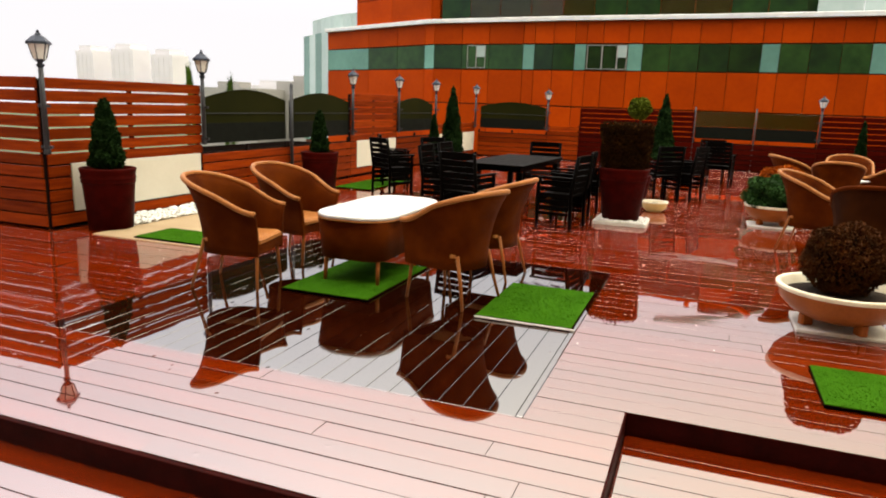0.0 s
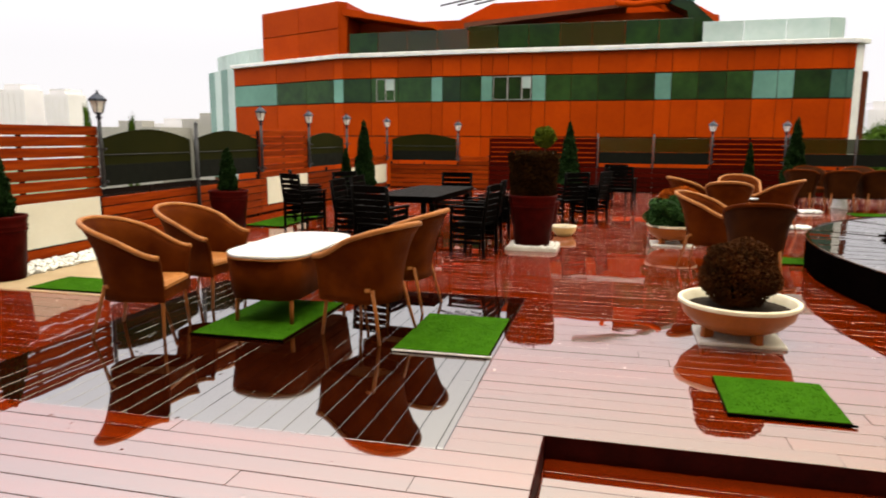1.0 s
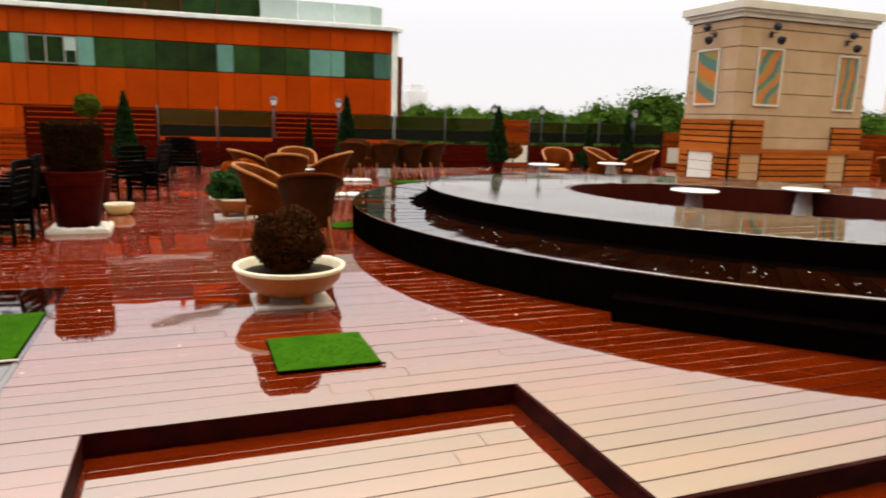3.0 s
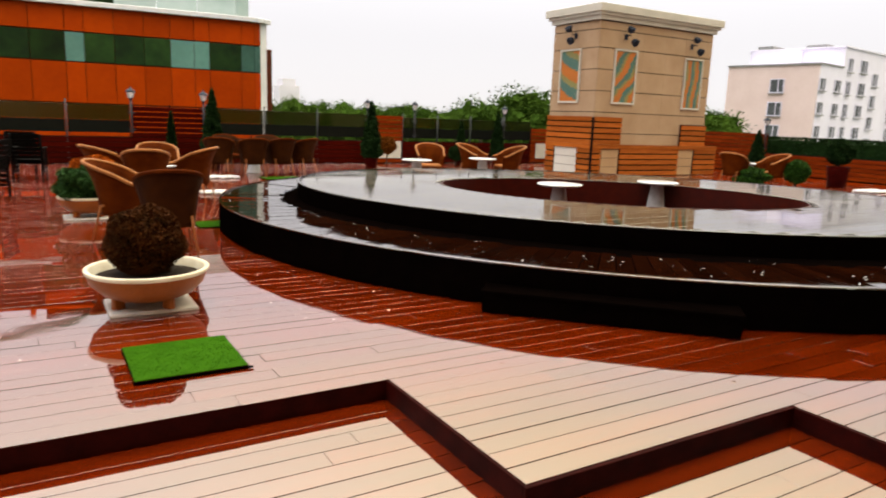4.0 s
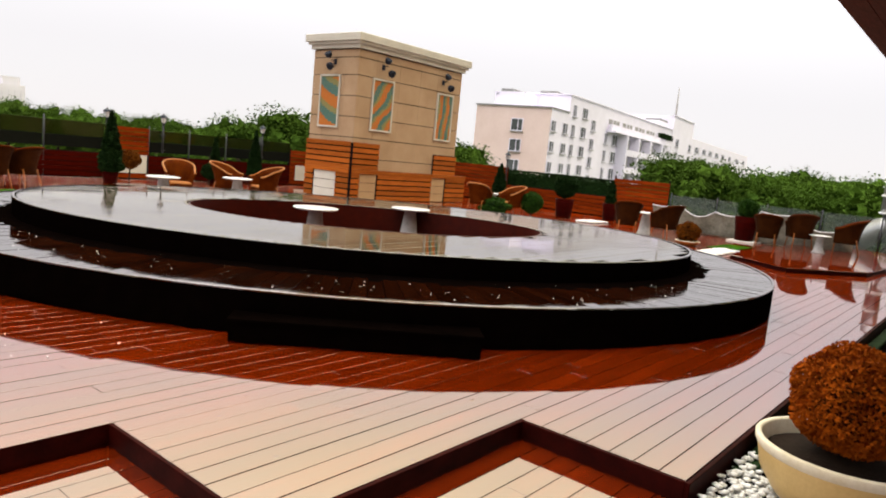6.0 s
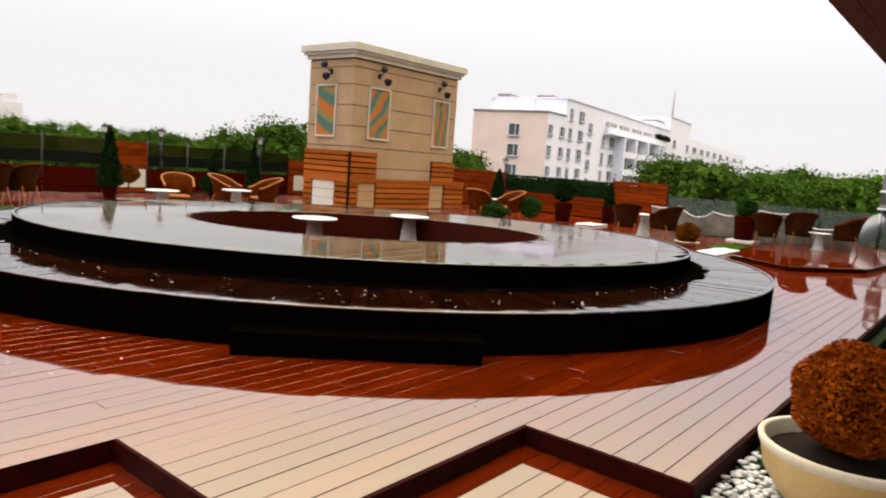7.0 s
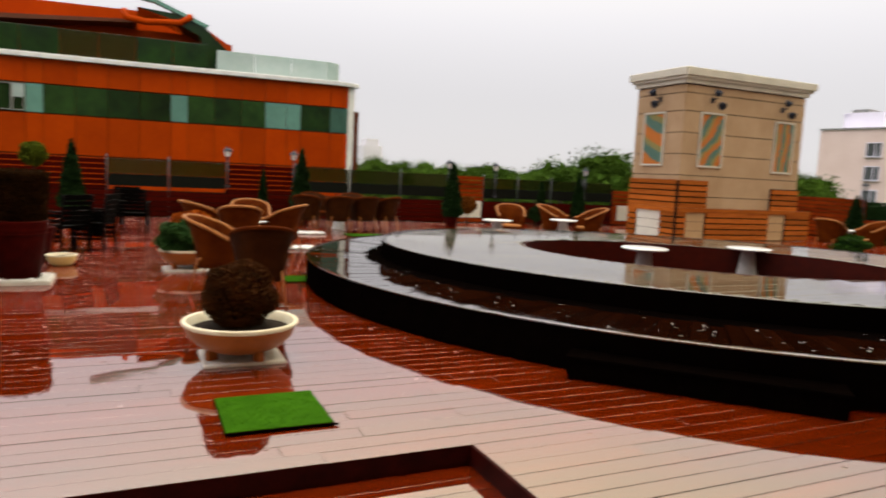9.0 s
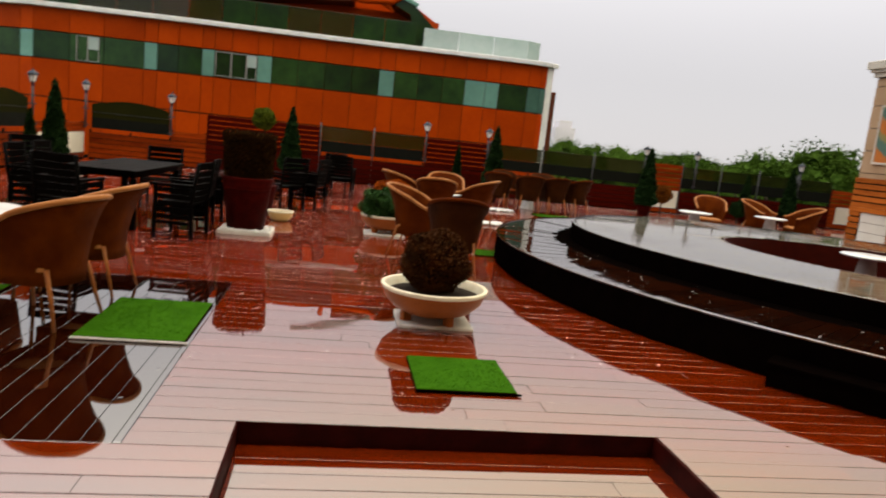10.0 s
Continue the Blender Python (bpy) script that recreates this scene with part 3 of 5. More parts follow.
LEFT = Matrix.Translation((-6.95, 0, 0)) @ Matrix.Rotation(radians(90), 4, 'Z')     # runs north, faces east
fence(LEFT, 5.50, 8.0, "high", cream=True)
fence(LEFT, 8.0, 10.2, "arch")
fence(LEFT, 10.2, 12.4, "arch")
fence(LEFT, 12.4, 14.6, "high", cream=True)
fence(LEFT, 14.6, 16.9, "arch")
fence(LEFT, 16.9, 20.28, "high", cream=True, top=1.0)
RET = Matrix.Translation((0, 5.45, 0)) @ Matrix.Rotation(0, 4, 'Z')
fence(RET, -9.3, -6.98, "high", cream=False)
fence(RET, -12.0, -9.3, "high", cream=True)
for y, lamp in ((5.47, 1), (7.99, 1), (10.2, 0), (12.4, 1), (14.6, 1), (16.9, 1), (20.2, 1)):
    if lamp:
        lamp_post(Matrix.Translation((-6.905, y, 0)))
    else:
        p = thing("fence_post", "slim grey steel post of the fence", "post", m=Matrix.Translation((-6.9, y, 0)))
        bm = bmesh.new(); tube(bm, [(0, 0, 0), (0, 0, 1.72)], 0.03, 10); part("tube", bm, M["post"], p)
        bm = bmesh.new(); lathe(bm, [(0.034, 1.72), (0.02, 1.76), (0, 1.77)], 10); part("cap", bm, M["post"], p)

FAR = Matrix.Translation((0, 20.3, 0))
fence(FAR, -6.85, -4.7, "arch")
fence(FAR, -4.7, -3.76, "high", top=1.0)
fence(FAR, -3.76, -0.62, "high", "fence_red", top=1.52)
fence(FAR, -0.62, 2.44, "glass", "fence_red", top=1.6)
fence(FAR, 2.44, 4.4, "high", "fence_red", top=1.58)
fence(FAR, 4.4, 9.3, "glass", "fence_red", top=1.6)
fence(FAR, 9.3, 10.6, "high", cream=True, top=1.52)
fence(FAR, 10.6, 15.9, "glass", "fence_red", top=1.55)
fence(FAR, 15.9, 18.0, "high", cream=True, top=1.3)
fence(FAR, 18.0, 22.4, "glass", top=1.5)
for x in (-4.7, 2.44, 4.3, 9.3, 11.0, 14.6):
    lamp_post(Matrix.Translation((x, 20.24, 0)), 1.95)

RIGHT = Matrix.Translation((22.5, 0, 0)) @ Matrix.Rotation(radians(-90), 4, 'Z')    # local x runs south
fence(RIGHT, -20.3, -17.2, "high", top=1.4)
fence(RIGHT, -17.2, -15.3, "high", top=1.40)
fence(RIGHT, -15.3, -10.8, "low", low=0.75)
fence(RIGHT, -10.8, -8.8, "high", top=1.48)
lamp_post(Matrix.Translation((22.4, 15.3, 0)), 1.9)
hed = thing("clipped_hedge", "clipped dark green hedge behind the low fence", "hedge")
pts = np.stack([RNG.uniform(22.9, 23.5, 5000), RNG.uniform(10.6, 20, 5000), 1.28 - RNG.random(5000) ** 2 * 1.2], 1)
quads("foliage", pts, RNG.uniform(0.05, 0.1, 5000), M["leaf_dark"], RNG, parent=hed)
bm = bmesh.new(); bbox(bm, 22.98, 23.4, 10.7, 20, 0, 1.2, 0.05); part("core", bm, M["leaf_dark"], hed)

# clear low glass rail on the east side
rail = thing("glass_rail", "low clear glass balustrade with grey posts", "balustrade")
for i in range(9):
    y = 8.7 - i * 1.5
    bm = bmesh.new(); bbox(bm, 22.49, 22.505, y - 1.45, y - 0.05, 0.08, 1.02, 0.002); part("pane", bm, M["clear_glass"], rail)
    bm = bmesh.new(); tube(bm, [(22.5, y, -0.02), (22.5, y, 1.08)], 0.022, 8); part("post", bm, M["post"], rail)
bm = bmesh.new(); bbox(bm, 22.4, 22.55, -4.7, 8.7, -0.1, 0.075, 0.01); part("curb", bm, M["riser"], rail)

# ---------------------------------------------------------------- tower
tower = thing("stone_tower", "square beige stone stair tower with cornice and slatted timber foot", "tower")
TX0, TX1, TY0, TY1, TH = 14.04, 18.8, 15.05, 17.05, 4.40
bm = bmesh.new(); box(bm, TX0 + 0.02, TX1 - 0.02, TY0 + 0.02, TY1 - 0.02, -0.1, TH)
part("core", bm, M["joint"], tower)
# cladding slabs in courses, joints open
zs = [0.0, 0.62, 1.25, 1.85, 2.45, 3.05, 3.65, 4.15, 4.38]
for zi, (z0, z1) in enumerate(zip(zs, zs[1:])):
    cuts = [TX0, TX0 + 0.75, TX0 + 1.75, TX0 + 2.7, TX0 + 3.55, TX1]
    for a, b in zip(cuts, cuts[1:]):
        bm = bmesh.new(); bbox(bm, a + 0.001, b - 0.001, TY0, TY0 + 0.03, z0 + 0.012, z1 - 0.012, 0.004)
        part("stone_slab", bm, M["stone"], tower)
    cuts = [TY0 + 0.033, TY0 + 0.55, TY0 + 1.45, TY1]
    for a, b in zip(cuts, cuts[1:]):
        bm = bmesh.new(); bbox(bm, TX0, TX0 + 0.03, a + 0.001, b - 0.001, z0 + 0.012, z1 - 0.012, 0.004)
        part("stone_slab", bm, M["stone"], tower)
for grow, z0, z1 in ((0.08, 4.40, 4.52), (0.15, 4.52, 4.60), (0.22, 4.60, 4.81)):
    bm = bmesh.new(); bbox(bm, TX0 - grow, TX1 + grow, TY0 - grow, TY1 + grow, z0, z1, 0.015)
    part("cornice", bm, M["stone_lt"], tower, "pale stepped cornice")


def mosaic(parent, m, w, h, style):
    """A framed mosaic with wavy diagonal bands, in tiles."""
    pan = part("mosaic", (lambda b: (bbox(b, -w / 2, w / 2, -0.02, 0, 0, h, 0.005), b)[1])(bmesh.new()), M["mos_g"], parent, "framed mosaic with orange and teal waves")
    pan.matrix_basis = m
    bms = {"mos_o": bmesh.new(), "mos_b": bmesh.new(), "mos_g": bmesh.new()}
    nx, nz = 14, int(14 * h / w)
    for i in range(nx):
        for j in range(nz):
            u, v = i / nx, j / nx
            if style == 0:
                s = v * 0.85 + 0.42 * u + 0.04 * math.sin(u * 4)
            elif style == 1:
                s = u * 0.9 - v * 0.75 + 0.08 * math.sin(v * 5)
            else:
                s = u * 1.3 - v * 0.12 + 0.05 * math.sin(v * 4)
            q = s * (1.15 if style == 0 else 1.7) % 1
            key = "mos_o" if q < 0.42 else ("mos_b" if q < 0.78 else "mos_g")
            d = w / nx
            bbox(bms[key], -w / 2 + i * d + 0.001, -w / 2 + (i + 1) * d - 0.001, -0.026, -0.019, j * d + 0.001, (j + 1) * d - 0.001, 0.0005)
    for key, b in bms.items():
        t = part("tiles", b, M[key], pan)
        t["kind"] = "stuff"
    for x0, x1, z0, z1 in ((-w / 2 - 0.05, -w / 2, -0.05, h + 0.05), (w / 2, w / 2 + 0.05, -0.05, h + 0.05), (-w / 2, w / 2, -0.05, 0), (-w / 2, w / 2, h, h + 0.05)):
        b = bmesh.new(); bbox(b, x0, x1, -0.05, 0, z0, z1, 0.004)
        part("frame_bar", b, M["stone_lt"], pan, "pale frame bar")


SOUTH = Matrix.Translation((0, TY0, 0))
WEST = Matrix.Translation((TX0, 0, 0)) @ Matrix.Rotation(radians(-90), 4, 'Z')
mosaic(tower, WEST @ Matrix.Translation((-(TY0 + 1.15), -0.003, 2.15)), 0.80, 1.45, 0)
mosaic(tower, SOUTH @ Matrix.Translation((15.09, -0.003, 2.15)), 0.80, 1.45, 1)
mosaic(tower, SOUTH @ Matrix.Translation((18.0, -0.003, 2.10)), 0.72, 1.45, 2)


def spotlight(m):
    sp = thing("wall_spotlight", "small black twin spotlight on a wall bracket", "spotlight", "spotlights on the tower", m)
    bm = bmesh.new(); bbox(bm, -0.06, 0.06, -0.03, 0, -0.08, 0.08, 0.01); part("plate", bm, M["lamp_metal"], sp)
    bm = bmesh.new(); tube(bm, [(0, -0.03, 0), (0, -0.14, 0.04), (0.02, -0.2, 0.02)], 0.014, 8); part("arm", bm, M["lamp_metal"], sp)
    for dx, dz, a in ((-0.06, 0.1, 35), (0.09, -0.12, 120)):
        bm = bmesh.new()
        lathe(bm, [(0, 0), (0.06, 0), (0.10, 0.05), (0.115, 0.15), (0.10, 0.155), (0.08, 0.1), (0, 0.08)], 14, Matrix.Translation((dx, -0.2, dz)) @ Matrix.Rotation(radians(a), 4, 'X'))
        part("lamp_head", bm, M["lamp_metal"], sp)


spotlight(SOUTH @ Matrix.Translation((TX0 + 1.0, 0, 4.0)))
spotlight(SOUTH @ Matrix.Translation((TX0 + 3.8, 0, 3.95)))
spotlight(WEST @ Matrix.Translation((-(TY0 + 1.0), 0, 4.02)))
# timber foot: slats stepped in height round the corner and cream doors
def clad(name, m, x0, x1, z0, z1):
    c = part(name, (lambda b: (bbox(b, x0, x1, -0.05, -0.004, z0, z1, 0.003), b)[1])(bmesh.new()), M["fence_back"], tower, "orange slatted timber cladding")
    c.matrix_basis = m
    z = z0
    while z + 0.12 <= z1 + 0.03:
        b = bmesh.new(); bbox(b, x0, x1, -0.085, -0.052, z, z + 0.125, 0.004)
        part("slat", b, M["tower_wood"], c)
        z += 0.165


clad("cladding", SOUTH, TX0 - 0.03, 15.08, 0.93, 1.68)
clad("cladding", SOUTH, TX0 - 0.03, 14.34, 0.02, 0.80)
clad("cladding", SOUTH, 15.10, 17.62, 0.02, 0.80)
clad("cladding", SOUTH, 17.65, TX1, 0.93, 1.58)
clad("cladding", SOUTH, 18.36, TX1 + 0.6, 0.02, 0.80)
clad("cladding", WEST, -TY1, -TY0, 0.93, 1.68)
clad("cladding", WEST, -TY1, -16.66, 0.02, 0.80)
clad("cladding", WEST, -15.62, -TY0, 0.02, 0.80)
for m, x0, x1 in ((SOUTH, TX0 - 0.03, TX1 + 0.6), (WEST, -TY1, -TY0)):
    b = bmesh.new(); bbox(b, x0, x1, -0.10, -0.004, 0.805, 0.925, 0.005)
    d = part("cap_board", b, M["tower_wood"], tower, "orange stained cap board"); d.matrix_basis = m
# dark strip stands in for the shaded gap where the claddings meet
b = bmesh.new(); bbox(b, TX0 - 0.075, TX0 - 0.035, TY0 - 0.075, TY0 - 0.005, 0.0, 1.70, 0.004)
part("corner_post", b, M["fence_back"], tower, "dark strip in place of the shaded corner gap")
for m, x0, x1, mat, label in ((WEST, -16.66, -15.62, "cream", "cream flat door panel"), (SOUTH, 14.36, 15.08, "door_tan", "tan flat door panel"), (SOUTH, 17.64, 18.34, "door_tan", "tan flat door panel")):
    b = bmesh.new(); bbox(b, x0 + 0.02, x1 - 0.02, -0.05, -0.003, 0.02, 0.79, 0.005)
    d = part("panel", b, M[mat], tower, label); d.matrix_basis = m
    b = bmesh.new()
    for z in (0.27, 0.53):
        box(b, x0 + 0.02, x1 - 0.02, -0.053, -0.0502, z, z + 0.012)
    part("groove", b, M["joint"], d)

# ---------------------------------------------------------------- orange building
ob_t = thing("orange_building", "long orange-panelled building with a green glass window band", "building")
LINE = [(-29.5, 46.5), (-25.3, 42.9), (-15.7, 38.4), (-8.2, 37.75), (0, 37.5), (7.9, 36.95), (9.7, 36.85), (10.4, 36.9), (10.75, 37.02), (11.2, 37.42), (11.75, 41), (12.4, 55), (-26, 60)]


def prism(bm, pts, z0, z1):
    lo = [bm.verts.new((x, y, z0)) for x, y in pts]
    hi = [bm.verts.new((x, y, z1)) for x, y in pts]
    bm.faces.new(lo[::-1]); bm.faces.new(hi)
    for i in range(len(pts)):
        j = (i + 1) % len(pts)
        bm.faces.new((lo[i], lo[j], hi[j], hi[i]))


def offset(pts, d):
    cx, cy = -6, 48
    return [(cx + (x - cx) * (1 - d / math.hypot(x - cx, y - cy)), cy + (y - cy) * (1 - d / math.hypot(x - cx, y - cy))) for x, y in pts]


bm = bmesh.new(); prism(bm, offset(LINE, 0.12), -14, 6.0); part("core", bm, M["seam"], ob_t)
rbld = random.Random(4)


def facade(p, q, z0, z1, mat, name, width, thick=0.1, parent=None):
    """Panels of one material along a stretch of facade."""
    p, q = Vector(p), Vector(q)
    ln = (q - p).length
    n = max(1, round(ln / width))
    d = (q - p) / ln
    ang = math.atan2(d.y, d.x)
    for i in range(n):
        bm = bmesh.new()
        bbox(bm, 0.012, ln / n - 0.012, 0, thick, 0.012, z1 - z0 - 0.012, 0.01)
        o = part(name, bm, mat if not isinstance(mat, (list, tuple)) else M[rbld.choice(mat)], parent or ob_t)
        o.matrix_basis = Matrix.Translation((p.x + d.x * ln * i / n, p.y + d.y * ln * i / n, z0)) @ Matrix.Rotation(ang, 4, 'Z')


# window band: dark and green panes between teal piers; the panels above and below follow its joints
BAND = [(-15.63, -13.86, "gwin"), (-13.86, -12.19, "gwin_lt"), (-12.19, -10.19, "gwin_lt"), (-10.19, -9.54, "teal"), (-9.54, -8.5, "gwin"), (-8.5, -7.33, "gwin"),
        (-7.33, -6.71, "teal"), (-6.71, -5.85, "gwin"), (-5.85, -4.57, "gwin"), (-4.57, -3.83, "teal"), (-3.83, -2.49, "gwin_lt"), (-2.49, -1.1, "gwin_lt"), (-1.1, 0.3, "gwin"),
        (0.3, 1.73, "gwin"), (1.73, 2.53, "teal"), (2.53, 3.8, "gwin_lt"), (3.8, 5.1, "gwin"), (5.1, 6.3, "gwin_lt"), (6.3, 7.4, "teal"), (7.4, 8.13, "teal"), (8.13, 9.7, "gwin")]


def on_front(x):
    """The facade's depth at x."""
    for (xa, ya), (xb, yb) in zip(LINE[2:6], LINE[3:7]):
        if xa <= x <= xb:
            return ya + (yb - ya) * (x - xa) / (xb - xa)
    return LINE[6][1]


STRETCHES = [(LINE[1], (-21.2, 40.98), "teal"), ((-21.2, 40.98), (-18.6, 39.76), "gwin_lt"), ((-18.6, 39.76), (-16.35, 38.7), "gwin_lt"), ((-16.35, 38.7), (-15.63, 38.39), "teal")]
STRETCHES += [((x0, on_front(x0)), (x1, on_front(x1)), mat) for x0, x1, mat in BAND]
STRETCHES += [(LINE[6], LINE[7], "teal_dark"), (LINE[7], LINE[8], "teal_dark")]
for p, q, mat in STRETCHES:
    facade(p, q, 4.86, 6.0, M["orange"], "facade_panel", 3.2)
    facade(p, q, 3.5, 4.82, M[mat], "window_pane", 5.0, 0.06)
    facade(p, q, 1.6, 3.46, M["orange"], "facade_panel", 3.2)
    facade(p, q, -1.5, 1.55, M["orange"], "facade_panel", 3.2)
# rounded metal corner; the sky's highlight on it is put into the white
facade(LINE[8], LINE[9], -1.5, 6.2, M["alu"], "corner_strip", 2.0)
facade(LINE[9], LINE[10], -1.5, 6.0, M["orange"], "facade_panel", 1.9)
bm = bmesh.new(); bbox(bm, 11.36, 11.62, 37.9, 38.3, -1.5, 4.8, 0.02); part("downpipe_casing", bm, M["seam"], ob_t, "dark brown casing at the corner")
facade(LINE[0], LINE[1], -1.5, 6.1, ["teal", "pglass"], "glass_panel", 1.4)
for x0, w, pane in ((-13.5, 0.55, 0), (-12.95, 0.55, 1), (-6.65, 0.78, 0), (-5.87, 0.78, 0), (-5.09, 0.5, 1)):
    # opening sashes with slim pale frames, some with a pale upper pane
    y = on_front(x0) - 0.03
    bm = bmesh.new()
    for a0, a1, c0, c1 in ((x0, x0 + 0.03, 3.55, 4.78), (x0 + w - 0.03, x0 + w, 3.55, 4.78), (x0 + 0.03, x0 + w - 0.03, 3.55, 3.58), (x0 + 0.03, x0 + w - 0.03, 4.75, 4.78)):
        box(bm, a0, a1, y - 0.04, y + 0.02, c0, c1)
    sash = part("window_frame", bm, M["shade"], ob_t, "pale grey window frame")
    if pane:
        bm = bmesh.new(); box(bm, x0 + 0.03, x0 + w - 0.03, y - 0.02, y, 4.15, 4.75)
        part("blind", bm, M["pglass"], sash, "pale pane in the upper half")
for i in range(1, 9):
    p, q = Vector(LINE[i]), Vector(LINE[i + 1])
    d = (q - p).normalized(); ang = math.atan2(d.y, d.x)
    bm = bmesh.new(); bbox(bm, -0.02, (q - p).length + 0.02, -0.28, 0.3, 0, 0.22, 0.03)
    o = part("roof_edge", bm, M["alu"], ob_t, "white metal roof edge"); o.matrix_basis = Matrix.Translation((p.x, p.y, 6.0)) @ Matrix.Rotation(ang, 4, 'Z')
# glass parapets at both ends and along the set-back storey
facade((-28.6, 46.3), (-25.0, 43.3), 6.1, 7.2, M["pglass"], "parapet_pane", 1.0, 0.04)
facade((-25.0, 43.3), (-21.5, 41.5), 6.2, 7.2, M["pglass"], "parapet_pane", 1.0, 0.04)
facade((3.9, 37.65), (9.6, 37.4), 6.3, 7.3, M["pglass"], "parapet_pane", 1.9, 0.04)
facade((9.6, 37.4), (10.35, 37.75), 6.3, 7.3, M["pglass"], "parapet_pane", 0.8, 0.04)
facade((10.35, 37.75), (10.7, 39.0), 6.3, 7.3, M["pglass"], "parapet_pane", 1.4, 0.04)
facade((-15.4, 38.9), (-8.2, 38.3), 6.22, 7.45, ["fence_glass", "gwin"], "parapet_pane", 1.7, 0.04)
facade((-8.2, 38.3), (3.5, 37.9), 6.22, 7.55, ["fence_glass", "gwin"], "parapet_pane", 1.7, 0.04)
bm = bmesh.new(); prism(bm, [(-15.5, 41), (3.2, 40.3), (5.2, 42), (4, 52), (-16, 52)], 6.0, 8.3); part("upper_storey", bm, M["orange"], ob_t, "set-back orange upper storey")
bm = bmesh.new(); prism(bm, [(-22.5, 41.85), (-16.0, 38.75), (-15.6, 39.1), (-15.6, 48), (-22.5, 48)], 6.0, 9.25); part("stair_block", bm, M["orange"], ob_t, "plain orange corner block")
facade((-22.45, 41.7), (-15.95, 38.6), 6.25, 7.7, M["orange"], "facade_panel", 3.3)
facade((-22.45, 41.7), (-15.95, 38.6), 7.73, 9.25, M["orange"], "facade_panel", 3.3)
# sloping canopy and upper roof with a curved glazed end
def slope(name, pts, y0, y1, mat, label=""):
    bm = bmesh.new()
    a = [bm.verts.new((x, y0, z)) for x, z in pts]; b = [bm.verts.new((x, y1, z)) for x, z in pts]
    bm.faces.new(a); bm.faces.new(b[::-1])
    for i in range(len(pts)):
        j = (i + 1) % len(pts)
        bm.faces.new((a[i], b[i], b[j], a[j]))
    part(name, bm, mat, ob_t, label)


slope("canopy", [(-15.8, 8.9), (-10.3, 7.8), (-10.3, 7.6), (-15.8, 8.5)], 38.9, 44, M["orange"], "sloping orange canopy")
slope("awning", [(-8.6, 7.85), (0.2, 8.55), (0.2, 8.4), (-8.6, 7.6)], 39.0, 41.2, M["brown"], "brown sloping awning")
slope("roof_block", [(-10, 8.3), (-7.5, 9.4), (2.8, 9.6), (5.0, 8.3)], 42, 50, M["orange"], "orange roof block with pipes")
slope("curved_glazing", [(0.2, 9.1), (2.0, 9.0), (3.4, 8.5), (4.8, 7.2), (5.6, 6.3), (3.4, 6.3), (3.2, 8.0), (1.6, 8.75)], 38.6, 41, M["gwin"], "curved dark green glazing")
slope("curved_glazing", [(-2.0, 10.0), (1.0, 9.6), (3.6, 8.6), (3.5, 8.45), (1.0, 9.4), (-2.0, 9.8)], 38.5, 38.9, M["teal"], "pale curved glazing bar")
bm = bmesh.new()
tube(bm, [(-0.4, 38.6, 8.9), (-0.3, 38.5, 8.5), (0.6, 38.5, 8.4), (2.2, 38.5, 8.55), (2.7, 38.5, 8.9), (2.6, 39.2, 8.9)], 0.16, 10)
part("pipe", bm, M["orange"], ob_t, "orange painted roof pipe")
for x in (-9, -8, -7):
    bm = bmesh.new(); tube(bm, [(x - 1.2, 40, 9.0), (x + 1.5, 40, 9.5)], 0.05, 6); part("roof_bar", bm, M["post"], ob_t)

# ---------------------------------------------------------------- white building
wbm = Matrix.Translation((79.6, 48.6, 1.25)) @ Matrix.Rotation(radians(8), 4, 'Z')
white_b = thing("white_building", "long white plastered hotel block with rows of windows and loggias", "building", m=wbm)


def block(name, mat, boxes, label=""):
    bm = bmesh.new()
    for q in boxes:
        box(bm, *q)
    return part(name, bm, M[mat], white_b, label)


block("end_block", "plaster", [(0, 6.2, 0, 11.3, -15.2, 8.0)])
block("end_wall", "plaster_b", [(-0.06, -0.002, 0, 11.3, -15.2, 8.0)], "peach plastered end wall")
block("main_block", "plaster", [(6.2, 64, 0, 12, -15.2, 10.45)])
block("roof_house", "plaster", [(2.0, 6.2, 5.0, 9.0, 8.0, 10.2)])
block("stair_block", "plaster", [(64, 83, -0.1, 14, -15.2, 13.4), (57, 64, 1, 10, 10.45, 11.8)])
block("far_wing", "plaster", [(83, 170, 0.1, 14, -15.2, 10.2)])
block("roof_edge", "roofgrey", [(-0.25, 6.2, -0.15, 0.25, 8.002, 8.2), (-0.25, 0.2, 0.25, 11.4, 8.002, 8.2)], "grey metal roof edge")
block("roof_edge", "plaster", [(6.0, 64, -0.2, 0.3, 10.452, 10.62), (6.0, 6.5, 0.3, 12, 10.452, 10.62)])
block("roof_edge", "plaster", [(63.8, 83.2, -0.3, 0.3, 13.402, 13.6)])
block("vent", "roofgrey", [(2.2, 6.0, 7.0, 8.9, 10.202, 10.6)])
block("vent", "roofgrey", [(6.8, 10.2, 2.5, 5.0, 10.63, 11.0)])
block("vent", "roofgrey", [(57.0, 63.0, 1.0, 4.0, 11.802, 12.2)])
bm = bmesh.new(); tube(bm, [(77, 3, 13.4), (77, 3, 16.5), (77, 3, 21)], 0.32, 6, 0.10); part("mast", bm, M["shade"], white_b, "slim roof mast")


